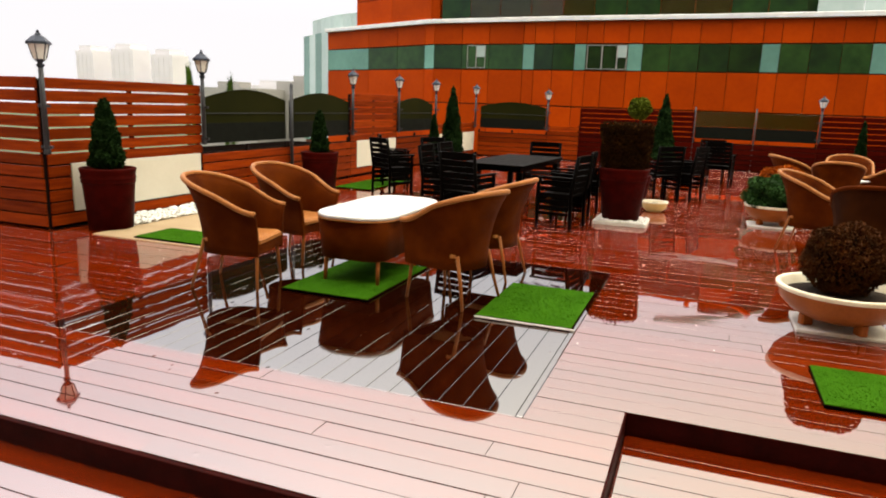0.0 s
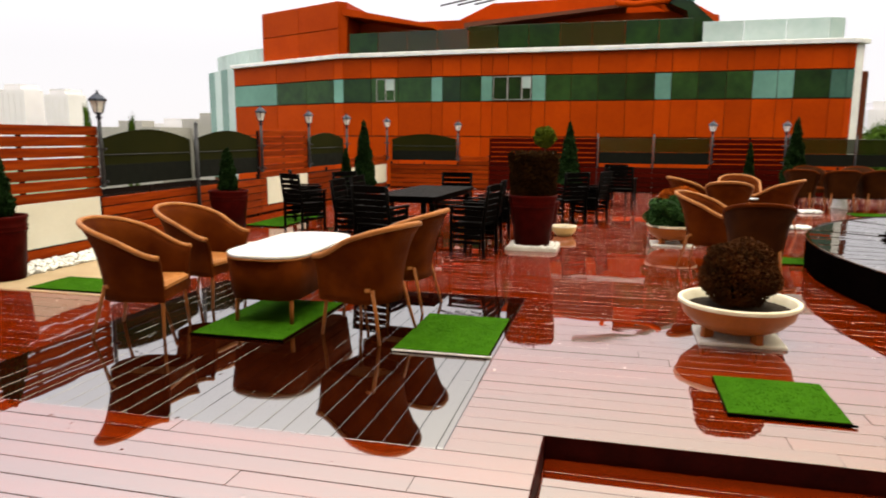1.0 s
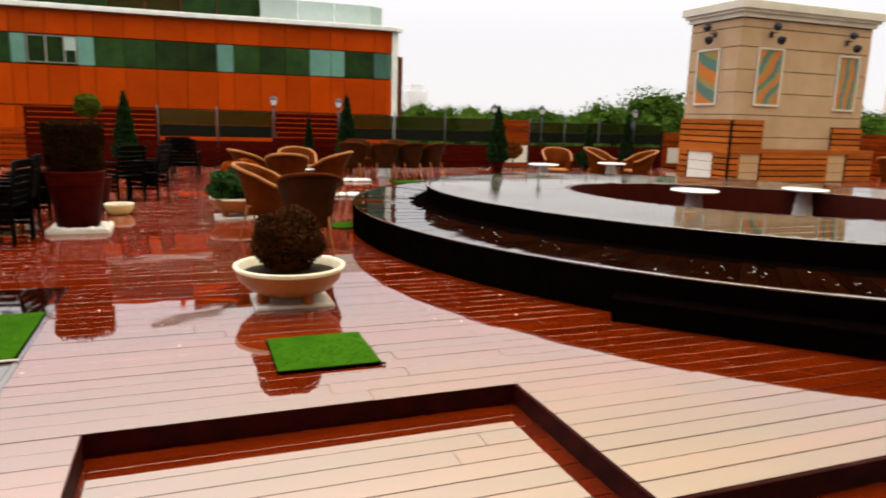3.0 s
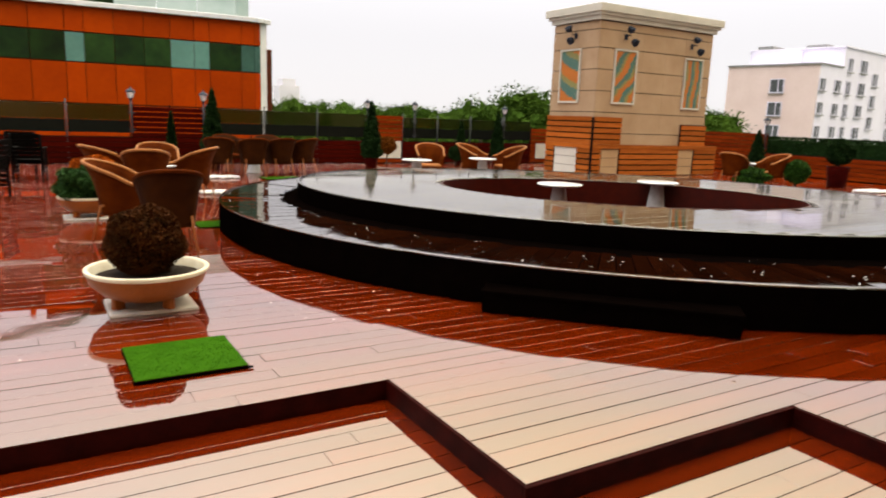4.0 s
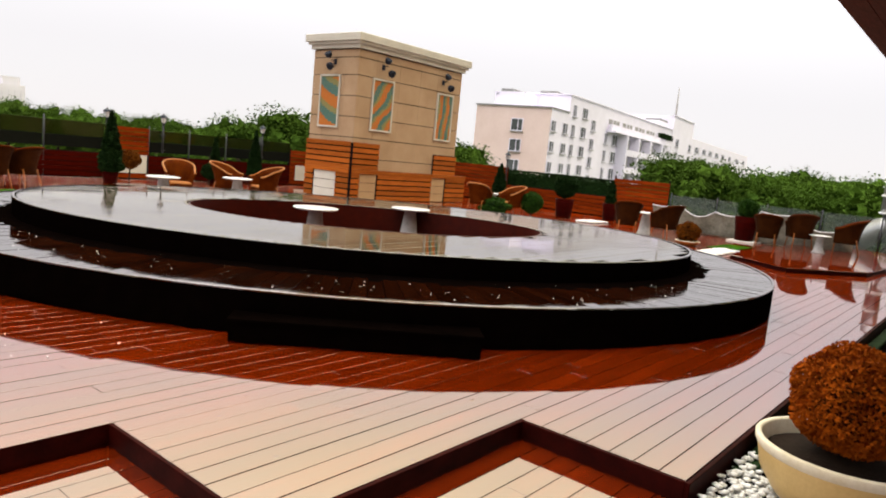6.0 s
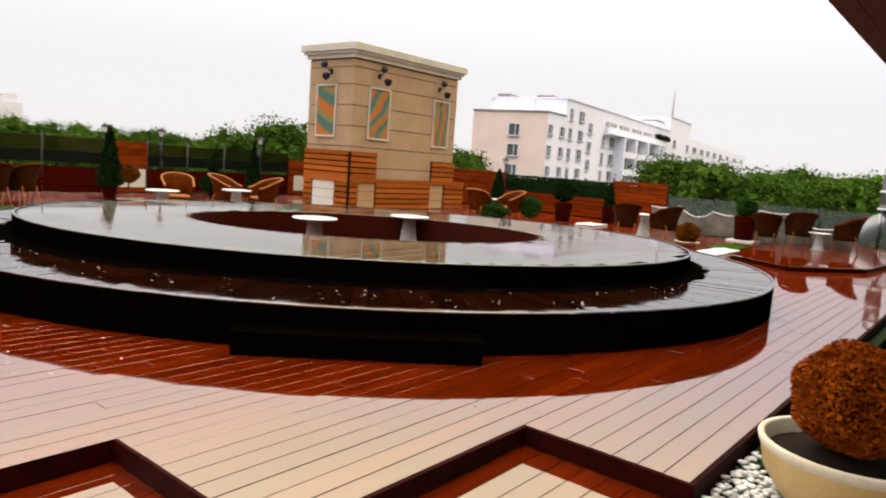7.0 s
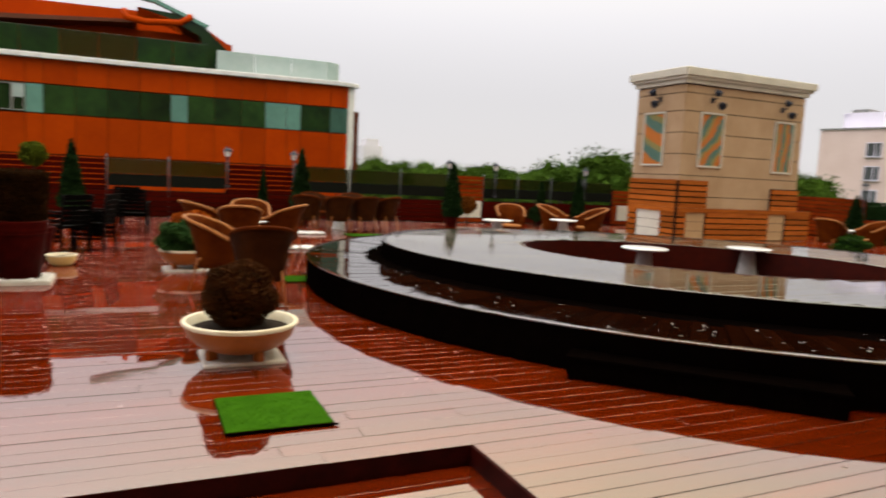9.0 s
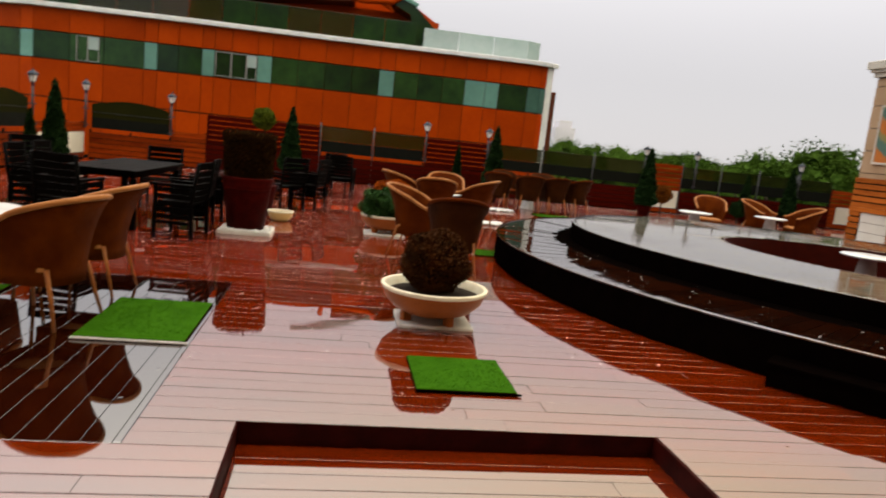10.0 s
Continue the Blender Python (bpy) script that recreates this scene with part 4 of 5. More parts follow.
def window(parent, x, z, w, h, y=0.0, m=None):
    """A pane with frame and mullion, and a projecting sill; its top at z."""
    z -= h
    b = bmesh.new()
    box(b, x, x + w, y - 0.05, y - 0.012, z, z + h)
    o = part("window", b, M["wpane"], parent)
    b = bmesh.new()
    for a0, a1, c0, c1 in ((x - 0.09, x, z - 0.09, z + h + 0.09), (x + w, x + w + 0.09, z - 0.09, z + h + 0.09), (x, x + w, z - 0.09, z), (x, x + w, z + h, z + h + 0.09), (x + w * 0.6 - 0.04, x + w * 0.6 + 0.04, z, z + h)):
        box(b, a0, a1, y - 0.12, y - 0.055, c0, c1)
    part("frame", b, M["plaster"], o)
    b = bmesh.new(); box(b, x - 0.12, x + w + 0.12, y - 0.3, y - 0.012, z - 0.2, z - 0.1)
    part("sill", b, M["roofgrey"], o)
    if m is not None:
        o.matrix_basis = m


END = Matrix.Rotation(radians(-90), 4, 'Z')
for row in range(5):
    dz = -2.76 * row
    for x, top, w, h in ((0.25, 6.45, 1.4, 1.3), (4.3, 6.45, 1.6, 1.3), (7.5, 9.25, 1.2, 1.5), (11.2, 9.25, 1.9, 1.4), (15.3, 7.9, 1.6, 1.5),
                         (21.9, 6.5, 1.2, 1.7), (25.7, 6.5, 2.4, 1.6), (57.3, 6.4, 2.0, 1.7), (61.6, 6.0, 2.0, 1.7)):
        window(white_b, x, top + dz, w, h)
    for x, top in ((67.5, 8.9), (79.8, 8.5)):
        window(white_b, x, top + dz, 2.4, 1.6, -0.1)
    for x in (87.8, 96.4, 104.5, 113.2, 122.5, 133.7, 147, 160):
        window(white_b, x, 8.45 + dz, 4.2, 1.2, 0.1)
    if row < 4:
        window(white_b, -5.6, 6.35 + dz, 1.6, 1.5, -0.062, END)
# row of attic windows under the eaves, on a ledge; flat grey paints their shade
for x0, x1 in ((23.1, 28.5), (30.4, 35.7), (37.5, 43.4), (45.0, 50.4)):
    bay = block("attic_window", "shade", [(x0, x1, -0.06, -0.012, 8.05, 8.85)], "attic window behind a parapet, its shade put into flat grey")
    bm = bmesh.new()
    for k in range(1, 3):
        xx = x0 + (x1 - x0) * k / 3
        box(bm, xx - 0.08, xx + 0.08, -0.16, -0.065, 8.05, 8.85)
    part("mullion", bm, M["plaster"], bay)
block("ledge", "plaster", [(22.4, 57, -1.6, -0.012, 6.75, 7.0)], "projecting white ledge")
block("attic_parapet", "plaster", [(22.4, 62, -0.9, -0.4, 7.0, 8.0)])
lv = np.stack([RNG.uniform(52, 60, 700), RNG.uniform(-1.3, -0.3, 700), RNG.uniform(8.0, 8.9, 700)], 1)
quads("balcony_plants", lv, RNG.uniform(0.15, 0.4, 700), M["leaf_dark"], RNG, parent=white_b, label="dark green plants along the parapet")
# loggias three wide; the grey of the back walls paints the shade inside
for k, (x0, x1) in enumerate(((29.0, 35.3), (35.9, 42.6), (43.4, 50.7))):
    for row in range(5):
        z1 = 6.3 - 2.9 * row
        bay = block("loggia", "shade", [(x0, x1, -0.06, -0.014, z1 - 2.6, z1)], "loggia with its shade put into a grey back wall")
        bm = bmesh.new(); box(bm, x0, x1, -1.8, -0.06, z1 - 2.9, z1 - 2.6); box(bm, x0, x1, -1.8, -1.65, z1 - 2.6, z1 - 1.9)
        part("parapet", bm, M["plaster"], bay)
        bm = bmesh.new(); box(bm, x0 + 1.2, x0 + 2.8, -0.1, -0.062, z1 - 2.5, z1 - 0.5)
        part("door", bm, M["wpane"], bay)
for x0, x1 in ((28.4, 28.99), (35.31, 35.89), (42.61, 43.39), (50.71, 51.3)):
    block("pier", "plaster", [(x0, x1, -1.8, -0.012, -10, 6.74)])

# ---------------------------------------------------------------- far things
# walls, roof houses and window strips all share the haze-tinted colour
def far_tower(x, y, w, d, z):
    t = thing("apartment_tower", "pale high-rise apartment tower, the mist put into its colour", "building", "misty towers")
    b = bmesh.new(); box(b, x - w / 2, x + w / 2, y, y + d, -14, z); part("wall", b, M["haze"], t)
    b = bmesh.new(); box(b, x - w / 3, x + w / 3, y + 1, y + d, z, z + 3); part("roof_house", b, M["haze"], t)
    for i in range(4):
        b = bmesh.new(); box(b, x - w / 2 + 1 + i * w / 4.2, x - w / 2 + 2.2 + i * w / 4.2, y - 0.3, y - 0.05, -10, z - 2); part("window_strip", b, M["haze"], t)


for x, y, w, d, z in ((-365, 330, 14, 14, 26), (-335, 330, 17, 14, 27), (-305, 330, 16, 14, 24), (-262, 380, 34, 14, 9), (-215, 380, 24, 10, 5), (99, 300, 9, 9, 13)):
    far_tower(x, y, w, d, z)
lowb = thing("low_city_block", "low grey city roofs in the distance", "building")
for x, y, w, z in ((-95, 120, 16, 3.2), (-84, 130, 10, 5.0), (-72, 120, 14, 3.4)):
    b = bmesh.new(); box(b, x - w / 2, x + w / 2, y, y + 12, -14, z); box(b, x - w / 5, x + w / 7, y + 2, y + 6, z, z + 1.3); part("block", b, M["shade"], lowb)

TREE_MODELS = []
for v in range(3):
    t = thing("broadleaf_tree", "leafy green tree beyond the terrace", "tree", "trees beyond the terrace", Matrix.Translation((0, -400, -14)))
    b = bmesh.new()
    rt = random.Random(20 + v)
    tube(b, [(0, 0, 0), (0.1, 0.05, 5), (0, 0.2, 10)], 0.35, 8, 0.18)
    for k in range(7):
        a = k * 0.9 + v
        tube(b, [(0, 0.1, 7 + k * 0.5), (1.4 * math.cos(a), 1.4 * math.sin(a), 9.5 + k * 0.5), (2.8 * math.cos(a), 2.8 * math.sin(a), 11 + k * 0.5)], 0.13, 6, 0.03)
    part("trunk", b, M["bark"], t)
    pts, inner = [], []
    for k in range(20):
        a, rr, z = rt.uniform(0, 6.28), rt.uniform(0.3, 3.4), rt.uniform(9, 15.4)
        rr *= 1 if z < 13 else 0.55
        c = np.array([rr * math.cos(a), rr * math.sin(a), z])
        pts.append(ball_points(RNG, 900, rt.uniform(1.0, 1.8), 0.55, (1, 1, 0.8), 0.2) + c)
        inner.append(ball_points(RNG, 70, 1.0, 1.0, (1, 1, 0.8), 0.2) + c)
    pts = np.concatenate(pts)
    quads("crown", pts, RNG.uniform(0.05, 0.13, len(pts)), M["far_leaf"], RNG, parent=t)
    inner = np.concatenate(inner)
    quads("inner_foliage", inner, RNG.uniform(0.35, 0.7, len(inner)), M["far_leaf"], RNG, aspect=1.2, parent=t)
    TREE_MODELS.append(t)
rt = random.Random(9)


def tree(az, d, top, wide=1.0):
    s = (top + 14) / 16.4
    m = Matrix.Translation((d * math.sin(radians(az)), d * math.cos(radians(az)), -14 + 0.0)) @ Matrix.Rotation(rt.uniform(0, 6.28), 4, 'Z')
    c = copy_thing(rt.choice(TREE_MODELS), m)
    c.scale = (s * wide * rt.uniform(0.9, 1.2), s * wide * rt.uniform(0.9, 1.2), s)


for i in range(16):
    az = 17.5 + i * 1.45
    tree(az, rt.uniform(62, 80), 1.9 + rt.uniform(-0.5, 0.6) + (1.3 if az > 35 else 0))
for az, d, z in ((34.5, 48, 3.0), (36.8, 46, 3.6), (38.2, 50, 3.4), (51.5, 44, 2.2), (52.7, 46, 2.8), (53.9, 50, 1.0), (50.3, 50, 2.0)):
    tree(az, d, z)
for i in range(12):
    tree(14.5 + i * 2.1, rt.uniform(75, 95), 3.0 + rt.uniform(-0.5, 0.5))
for i in range(15):
    az = 68 + i * 1.7
    tree(az, rt.uniform(48, 62), 3.4 + rt.uniform(-0.6, 0.4) - (0.05 * (az - 68)))
for i in range(10):
    tree(60 + i * 1.2, rt.uniform(62, 72), 0.4 + rt.uniform(-0.5, 0.6))
for az, d, z in ((-40.95, 60, 3.9), (-38.0, 60, 3.3)):
    tree(az, d, z, 0.14)
for t in TREE_MODELS:
    for o in list(t.children_recursive) + [t]:
        bpy.data.objects.remove(o)
# ---------------------------------------------------------------- furniture
def rattan_chair(m, weave="rattan", pale="rattan_rim", label="tan woven rattan tub armchair with slim metal legs"):
    """Tub armchair; faces local +y."""
    c = thing("rattan_armchair", label, "armchair", "rattan armchairs on the deck", m)
    n, rows = 36, 7
    bm = bmesh.new()
    outer, inner, rim = [], [], []
    for i in range(n + 1):
        u = -1 + 2 * i / n
        s, a = (1 if u > 0 else -1), abs(u)
        if a > 0.55:                                  # straight arm
            px, py = 1.0, -0.04 + 0.32 * (a - 0.55) / 0.45
            nx, ny = s, 0.0
        else:                                         # rounded back
            th = a / 0.55 * math.pi / 2
            px, py = math.sin(th) ** 0.85, -0.04 - 0.24 * math.cos(th)
            nx, ny = s * math.sin(th), -math.cos(th)
        back = math.cos(a * math.pi / 2)
        top = 0.62 + 0.27 * back ** 1.45 + 0.012 * max(a - 0.85, 0) / 0.15
        co, ci = [], []
        for k in range(rows + 1):
            v = k / rows
            z = 0.285 + (top - 0.285) * v
            w = max(z - 0.315, -0.02) / 0.57
            out = 0.055 * w * w + 0.02 * v ** 8 - 0.012
            x = s * px * (0.265 + 0.05 * w) + nx * out
            y = py + ny * (out + 0.085 * w * w)
            co.append(bm.verts.new((x, y, z)))
            ci.append(bm.verts.new((x - nx * 0.028, y - ny * 0.028, z)))
            if k == rows:
                rim.append((x - nx * 0.012, y - ny * 0.012, z + 0.002))
        outer.append(co); inner.append(ci)
    for i in range(n):
        for k in range(rows):
            for a, fl in ((outer, 0), (inner, 1)):
                q = (a[i][k], a[i + 1][k], a[i + 1][k + 1], a[i][k + 1])
                bm.faces.new(q if not fl else q[::-1]).smooth = True
        bm.faces.new((outer[i][rows], outer[i + 1][rows], inner[i + 1][rows], inner[i][rows]))
        bm.faces.new((outer[i][0], inner[i][0], inner[i + 1][0], outer[i + 1][0]))
    for i in (0, n):
        for k in range(rows):
            bm.faces.new((outer[i][k], outer[i][k + 1], inner[i][k + 1], inner[i][k]))
    part("shell", bm, M[weave], c)
    bm = bmesh.new(); tube(bm, rim, 0.021, 8); part("rim", bm, M[pale], c, "pale rolled rattan rim")
    bm = bmesh.new()
    bbox(bm, -0.232, 0.232, -0.19, 0.285, 0.385, 0.43, 0.02); part("seat", bm, M[pale], c, "pale woven seat")
    bm = bmesh.new(); bbox(bm, -0.232, 0.232, 0.25, 0.278, 0.30, 0.384, 0.008); part("apron", bm, M[weave], c)
    for sx in (-1, 1):
        for sy, fy in ((0.24, 0.26), (-0.2, -0.30)):
            bm = bmesh.new()
            tube(bm, [(sx * 0.20, sy, 0.40), (sx * 0.215, (sy + fy) / 2, 0.2), (sx * 0.245, fy, 0.0)], 0.016, 8, 0.012)
            part("leg", bm, M["leg"], c)
    return c


def at(x, y, face=0.0, z=0.0):
    """A place on the deck; face is the heading in degrees, 0 to +y, 90 to +x."""
    return Matrix.Translation((x, y, z)) @ Matrix.Rotation(radians(-face), 4, 'Z')


first_chair = rattan_chair(at(-3.76, 4.60, 78))
for x, y, f in ((-3.86, 5.62, 96), (-2.02, 5.00, -72), (-2.02, 5.92, -84),
                (1.0, 8.75, 112),
                (1.15, 12.3, 70), (1.6, 11.45, 8), (2.4, 12.1, -60), (2.0, 12.95, 180),
                (8.3, 14.4, 200), (9.75, 14.75, 150), (10.3, 13.95, -80),
                (16.3, 11.95, 80), (17.1, 11.35, -70)):
    copy_thing(first_chair, at(x, y, f))
dark_first = rattan_chair(at(1.33, 7.75, 4), "rattan_dark", "rattan", "dark brown wicker tub armchair, wet")
for x, y, f in ((3.85, 16.5, 20), (4.6, 16.35, 5), (5.3, 16.5, -5), (5.95, 16.8, -30), (4.4, 17.9, 170), (5.4, 17.9, 190),
                (16.7, 7.5, 60), (17.3, 6.7, 20), (19.1, 4.75, 80), (19.2, 4.0, 60), (19.4, 3.0, -10)):
    copy_thing(dark_first, at(x, y, f, 0.102 if (x > 18 and y < 4.2) else 0.0))


def rounded(bm, w, l, z0, z1, r, seg=6, e=0.008):
    """A slab with rounded corners and eased edges."""
    pts = []
    for cx, cy, a0 in ((w / 2 - r, l / 2 - r, 0), (-w / 2 + r, l / 2 - r, 90), (-w / 2 + r, -l / 2 + r, 180), (w / 2 - r, -l / 2 + r, 270)):
        for i in range(seg + 1):
            a = radians(a0 + 90 * i / seg)
            pts.append((cx + r * math.cos(a), cy + r * math.sin(a)))
    levels = [(z0, 1), (z1 - e, 1), (z1, 1 - e * 2 / w)]
    rings = [[bm.verts.new((x * k, y * k, z)) for x, y in pts] for z, k in levels]
    for a, b in zip(rings, rings[1:]):
        for i in range(len(pts)):
            j = (i + 1) % len(pts)
            bm.faces.new((a[i], a[j], b[j], b[i])).smooth = True
    bm.faces.new(rings[-1]); bm.faces.new(rings[0][::-1])


tb = thing("rattan_table", "rounded rattan table with a wet white glass top", "table", m=at(-2.93, 5.58, -1))
bm = bmesh.new(); rounded(bm, 0.72, 1.45, 0.572, 0.60, 0.28); part("top", bm, M["white"], tb, "wet white glass top")
bm = bmesh.new(); rounded(bm, 0.725, 1.455, 0.556, 0.571, 0.282); part("rim", bm, M["rattan_rim"], tb, "pale rattan rim")
bm = bmesh.new(); rounded(bm, 0.66, 1.38, 0.22, 0.555, 0.16)
for v in bm.verts:
    k = 0.90 + 0.10 * (v.co.z - 0.22) / 0.335
    v.co.x *= k; v.co.y *= 0.5 + 0.5 * k
part("skirt", bm, M["rattan"], tb, "tapered woven skirt")
for sx in (-0.24, 0.24):
    for sy in (-0.58, 0.58):
        bm = bmesh.new(); tube(bm, [(sx, sy, 0.27), (sx * 1.03, sy * 1.03, 0)], 0.02, 8, 0.016); part("leg", bm, M["leg"], tb)


def round_table(m, h=0.7, r=0.37, label="white round table on a tapered pale pedestal"):
    t = thing("round_table", label, "table", "white round tables", m)
    bm = bmesh.new(); lathe(bm, [(0, h - 0.035), (r - 0.03, h - 0.035), (r, h - 0.02), (r, h - 0.008), (r - 0.012, h), (0, h)], 36); part("top", bm, M["white"], t)
    bm = bmesh.new(); lathe(bm, [(0, 0), (0.21, 0), (0.21, 0.02), (0.16, 0.06), (0.10, h - 0.06), (0.14, h - 0.036)], 20); part("pedestal", bm, M["shade"], t, "pale tapered pedestal")
    return t


r0 = round_table(at(6.84, 7.90, 0, 0.022), 0.60, 0.335)
for x, y, z in ((8.88, 7.86, 0.022), (1.85, 12.1, 0), (4.85, 17.2, 0), (7.4, 13.4, 0), (9.45, 13.85, 0), (17.3, 12.2, 0), (17.85, 7.5, 0)):
    copy_thing(r0, at(x, y, 0, z))
copy_thing(r0, at(19.0, 3.5, 0, 0.1)).scale = (0.75, 0.75, 0.72)



def dark_chair(m):
    """Straight black chair with slatted back and arms; faces +y."""
    c = thing("black_dining_chair", "black painted wooden dining chair with slatted back", "chair", "black dining chairs", m)
    for sx in (-1, 1):
        bm = bmesh.new(); bbox(bm, sx * 0.25 - 0.02, sx * 0.25 + 0.02, 0.20, 0.24, 0, 0.64, 0.004); part("leg", bm, M["blackwood"], c)
        bm = bmesh.new(); tube(bm, [(sx * 0.25, -0.23, 0), (sx * 0.25, -0.22, 0.45), (sx * 0.25, -0.29, 0.93)], 0.024, 6); part("leg", bm, M["blackwood"], c)
        bm = bmesh.new(); bbox(bm, sx * 0.25 - 0.03, sx * 0.25 + 0.03, -0.25, 0.26, 0.642, 0.668, 0.005); part("armrest", bm, M["blackwood"], c)
        bm = bmesh.new(); bbox(bm, sx * 0.25 - 0.012, sx * 0.25 + 0.012, -0.2, 0.2, 0.18, 0.22, 0.003); part("stretcher", bm, M["blackwood"], c)
    for k in range(6):
        bm = bmesh.new(); bbox(bm, -0.236, 0.236, -0.22 + k * 0.075, -0.153 + k * 0.075, 0.42, 0.442, 0.004); part("seat_slat", bm, M["blackwood"], c)
    for k in range(6):
        z = 0.46 + k * 0.078
        y = -0.222 - (z - 0.45) * 0.14
        bm = bmesh.new(); bbox(bm, -0.235, 0.235, y - 0.012, y + 0.012, z, z + (0.062 if k < 5 else 0.085), 0.003); part("back_slat", bm, M["blackwood"], c)
    for sx in (-1, 1):
        for k in range(5):
            z = 0.24 + k * 0.08
            bm = bmesh.new(); bbox(bm, sx * 0.25 - 0.008, sx * 0.25 + 0.008, -0.205, 0.195, z, z + 0.06, 0.003); part("side_slat", bm, M["blackwood"], c)
    bm = bmesh.new(); bbox(bm, -0.24, 0.24, 0.21, 0.23, 0.35, 0.415, 0.004); part("apron", bm, M["blackwood"], c)
    return c


d0 = dark_chair(at(-1.92, 8.80, -80))
for x, y, f in ((-1.95, 9.65, -92), (-1.9, 10.6, -88), (-3.75, 9.3, 90), (-3.8, 10.2, 92), (-3.05, 8.35, 12), (-2.8, 11.45, 178),
                (-5.15, 10.55, 30), (-4.5, 11.2, 120), (-5.6, 11.6, 60), (-0.95, 12.55, -40), (-0.55, 12.95, -70), (0.05, 15.7, 10), (-0.1, 16.4, 180)):
    copy_thing(d0, at(x, y, f))
dt = thing("black_dining_table", "long black wooden dining table, wet and shiny", "table", m=at(-2.85, 9.9, 3))
for k in range(6):
    bm = bmesh.new(); bbox(bm, -0.45 + k * 0.15, -0.452 + (k + 1) * 0.15, -1.05, 1.05, 0.725, 0.75, 0.004); part("top_board", bm, M["blackwood"], dt)
bm = bmesh.new(); bbox(bm, -0.38, 0.38, -0.95, 0.95, 0.65, 0.724, 0.004); part("apron", bm, M["blackwood"], dt)
for sx in (-0.37, 0.37):
    for sy in (-0.93, 0.93):
        bm = bmesh.new(); bbox(bm, sx - 0.04, sx + 0.04, sy - 0.04, sy + 0.04, 0, 0.649, 0.004); part("leg", bm, M["blackwood"], dt)


# ---------------------------------------------------------------- mats and beds
def mat_of_turf(x0, x1, y0, y1, z=0.004, edge="riser"):
    t = thing("turf_mat", "bright green artificial turf mat on the wet deck", "mat", "green turf mats", Matrix.Translation((x0, y0, z)))
    w, l = x1 - x0, y1 - y0
    bm = bmesh.new(); bbox(bm, 0, w, 0, l, 0, 0.012, 0.004); part("backing", bm, M["near_black_brown"], t)
    n = int(min(w * l * 5000, 5000))
    pts = np.stack([RNG.uniform(0.006, w - 0.006, n), RNG.uniform(0.006, l - 0.006, n), np.full(n, 0.018)], 1)
    quads("grass", pts, RNG.uniform(0.004, 0.007, n), M["turf"], RNG, parent=t, label="short bright green grass")["kind"] = "stuff"
    bm = bmesh.new(); bbox(bm, 0.005, w - 0.005, 0.005, l - 0.005, 0.012, 0.017, 0.002); part("pile_layer", bm, M["turf"], t)
    bm = bmesh.new(); bbox(bm, 0.0, w + 0.02, -0.014, -0.002, 0, 0.012, 0.002); part("edge_strip", bm, M[edge], t, "thin edge strip")


mat_of_turf(-1.68, -0.97, 4.58, 5.62, 0.006, "slab")
mat_of_turf(0.505, 1.145, 3.93, 4.563)
mat_of_turf(-3.33, -2.55, 4.57, 5.79, 0.003)
mat_of_turf(-5.85, -4.95, 5.56, 6.12, 0.009)
mat_of_turf(-6.3, -5.6, 10.6, 12.4, 0.009)
mat_of_turf(4.6, 5.5, 15.3, 15.9)
mat_of_turf(16.9, 18.6, 4.9, 5.5)
mat_of_turf(1.9, 2.7, 9.1, 9.6)

bm = bmesh.new(); bbox(bm, -6.38, -4.9, 5.5, 9.0, -0.02, 0.007, 0.004)
tagged(part("stone_paving", bm, M["sand"]), "beige stone paving beside the fence", "paving", kind="structure")


def pebbles(x0, x1, y0, y1, z, n, size, label="bed of white pebbles", thick=0.03):
    v, f = [], []
    for k in range(n):
        s = size * RNG.uniform(0.6, 1.2)
        c = np.array([RNG.uniform(x0, x1), RNG.uniform(y0, y1), z + RNG.uniform(0, thick)])
        d = np.array([[1, 0, 0], [-1, 0, 0], [0, 1, 0], [0, -1, 0], [0, 0, 1], [0, 0, -1], [.7, .7, .5], [-.7, .7, .5], [.7, -.7, .5], [-.7, -.7, .5]]) * RNG.uniform(0.75, 1.2, (10, 1))
        d = d * [1, 0.8, 0.6]
        a = RNG.uniform(0, 6.28)
        rot = np.array([[math.cos(a), -math.sin(a), 0], [math.sin(a), math.cos(a), 0], [0, 0, 1]])
        o = len(v)
        v += (c + (d * s) @ rot.T).tolist()
        for t in ((4, 6, 7), (4, 7, 9), (4, 9, 8), (4, 8, 6), (6, 0, 2), (6, 2, 7), (7, 2, 1), (7, 1, 9), (9, 1, 3), (9, 3, 8), (8, 3, 0), (8, 0, 6), (5, 2, 0), (5, 1, 2), (5, 3, 1), (5, 0, 3)):
            f.append([o + i for i in t])
    mesh = bpy.data.meshes.new("pebbles")
    mesh.from_pydata(v, [], f)
    mesh.materials.append(M["pebble"])
    for p in mesh.polygons:
        p.use_smooth = True
    return tagged(new("white_pebbles", mesh), label, "pebbles", kind="stuff")


pebbles(-6.88, -6.35, 5.95, 8.6, 0.01, 1500, 0.03, "white pebbles along the foot of the fence")


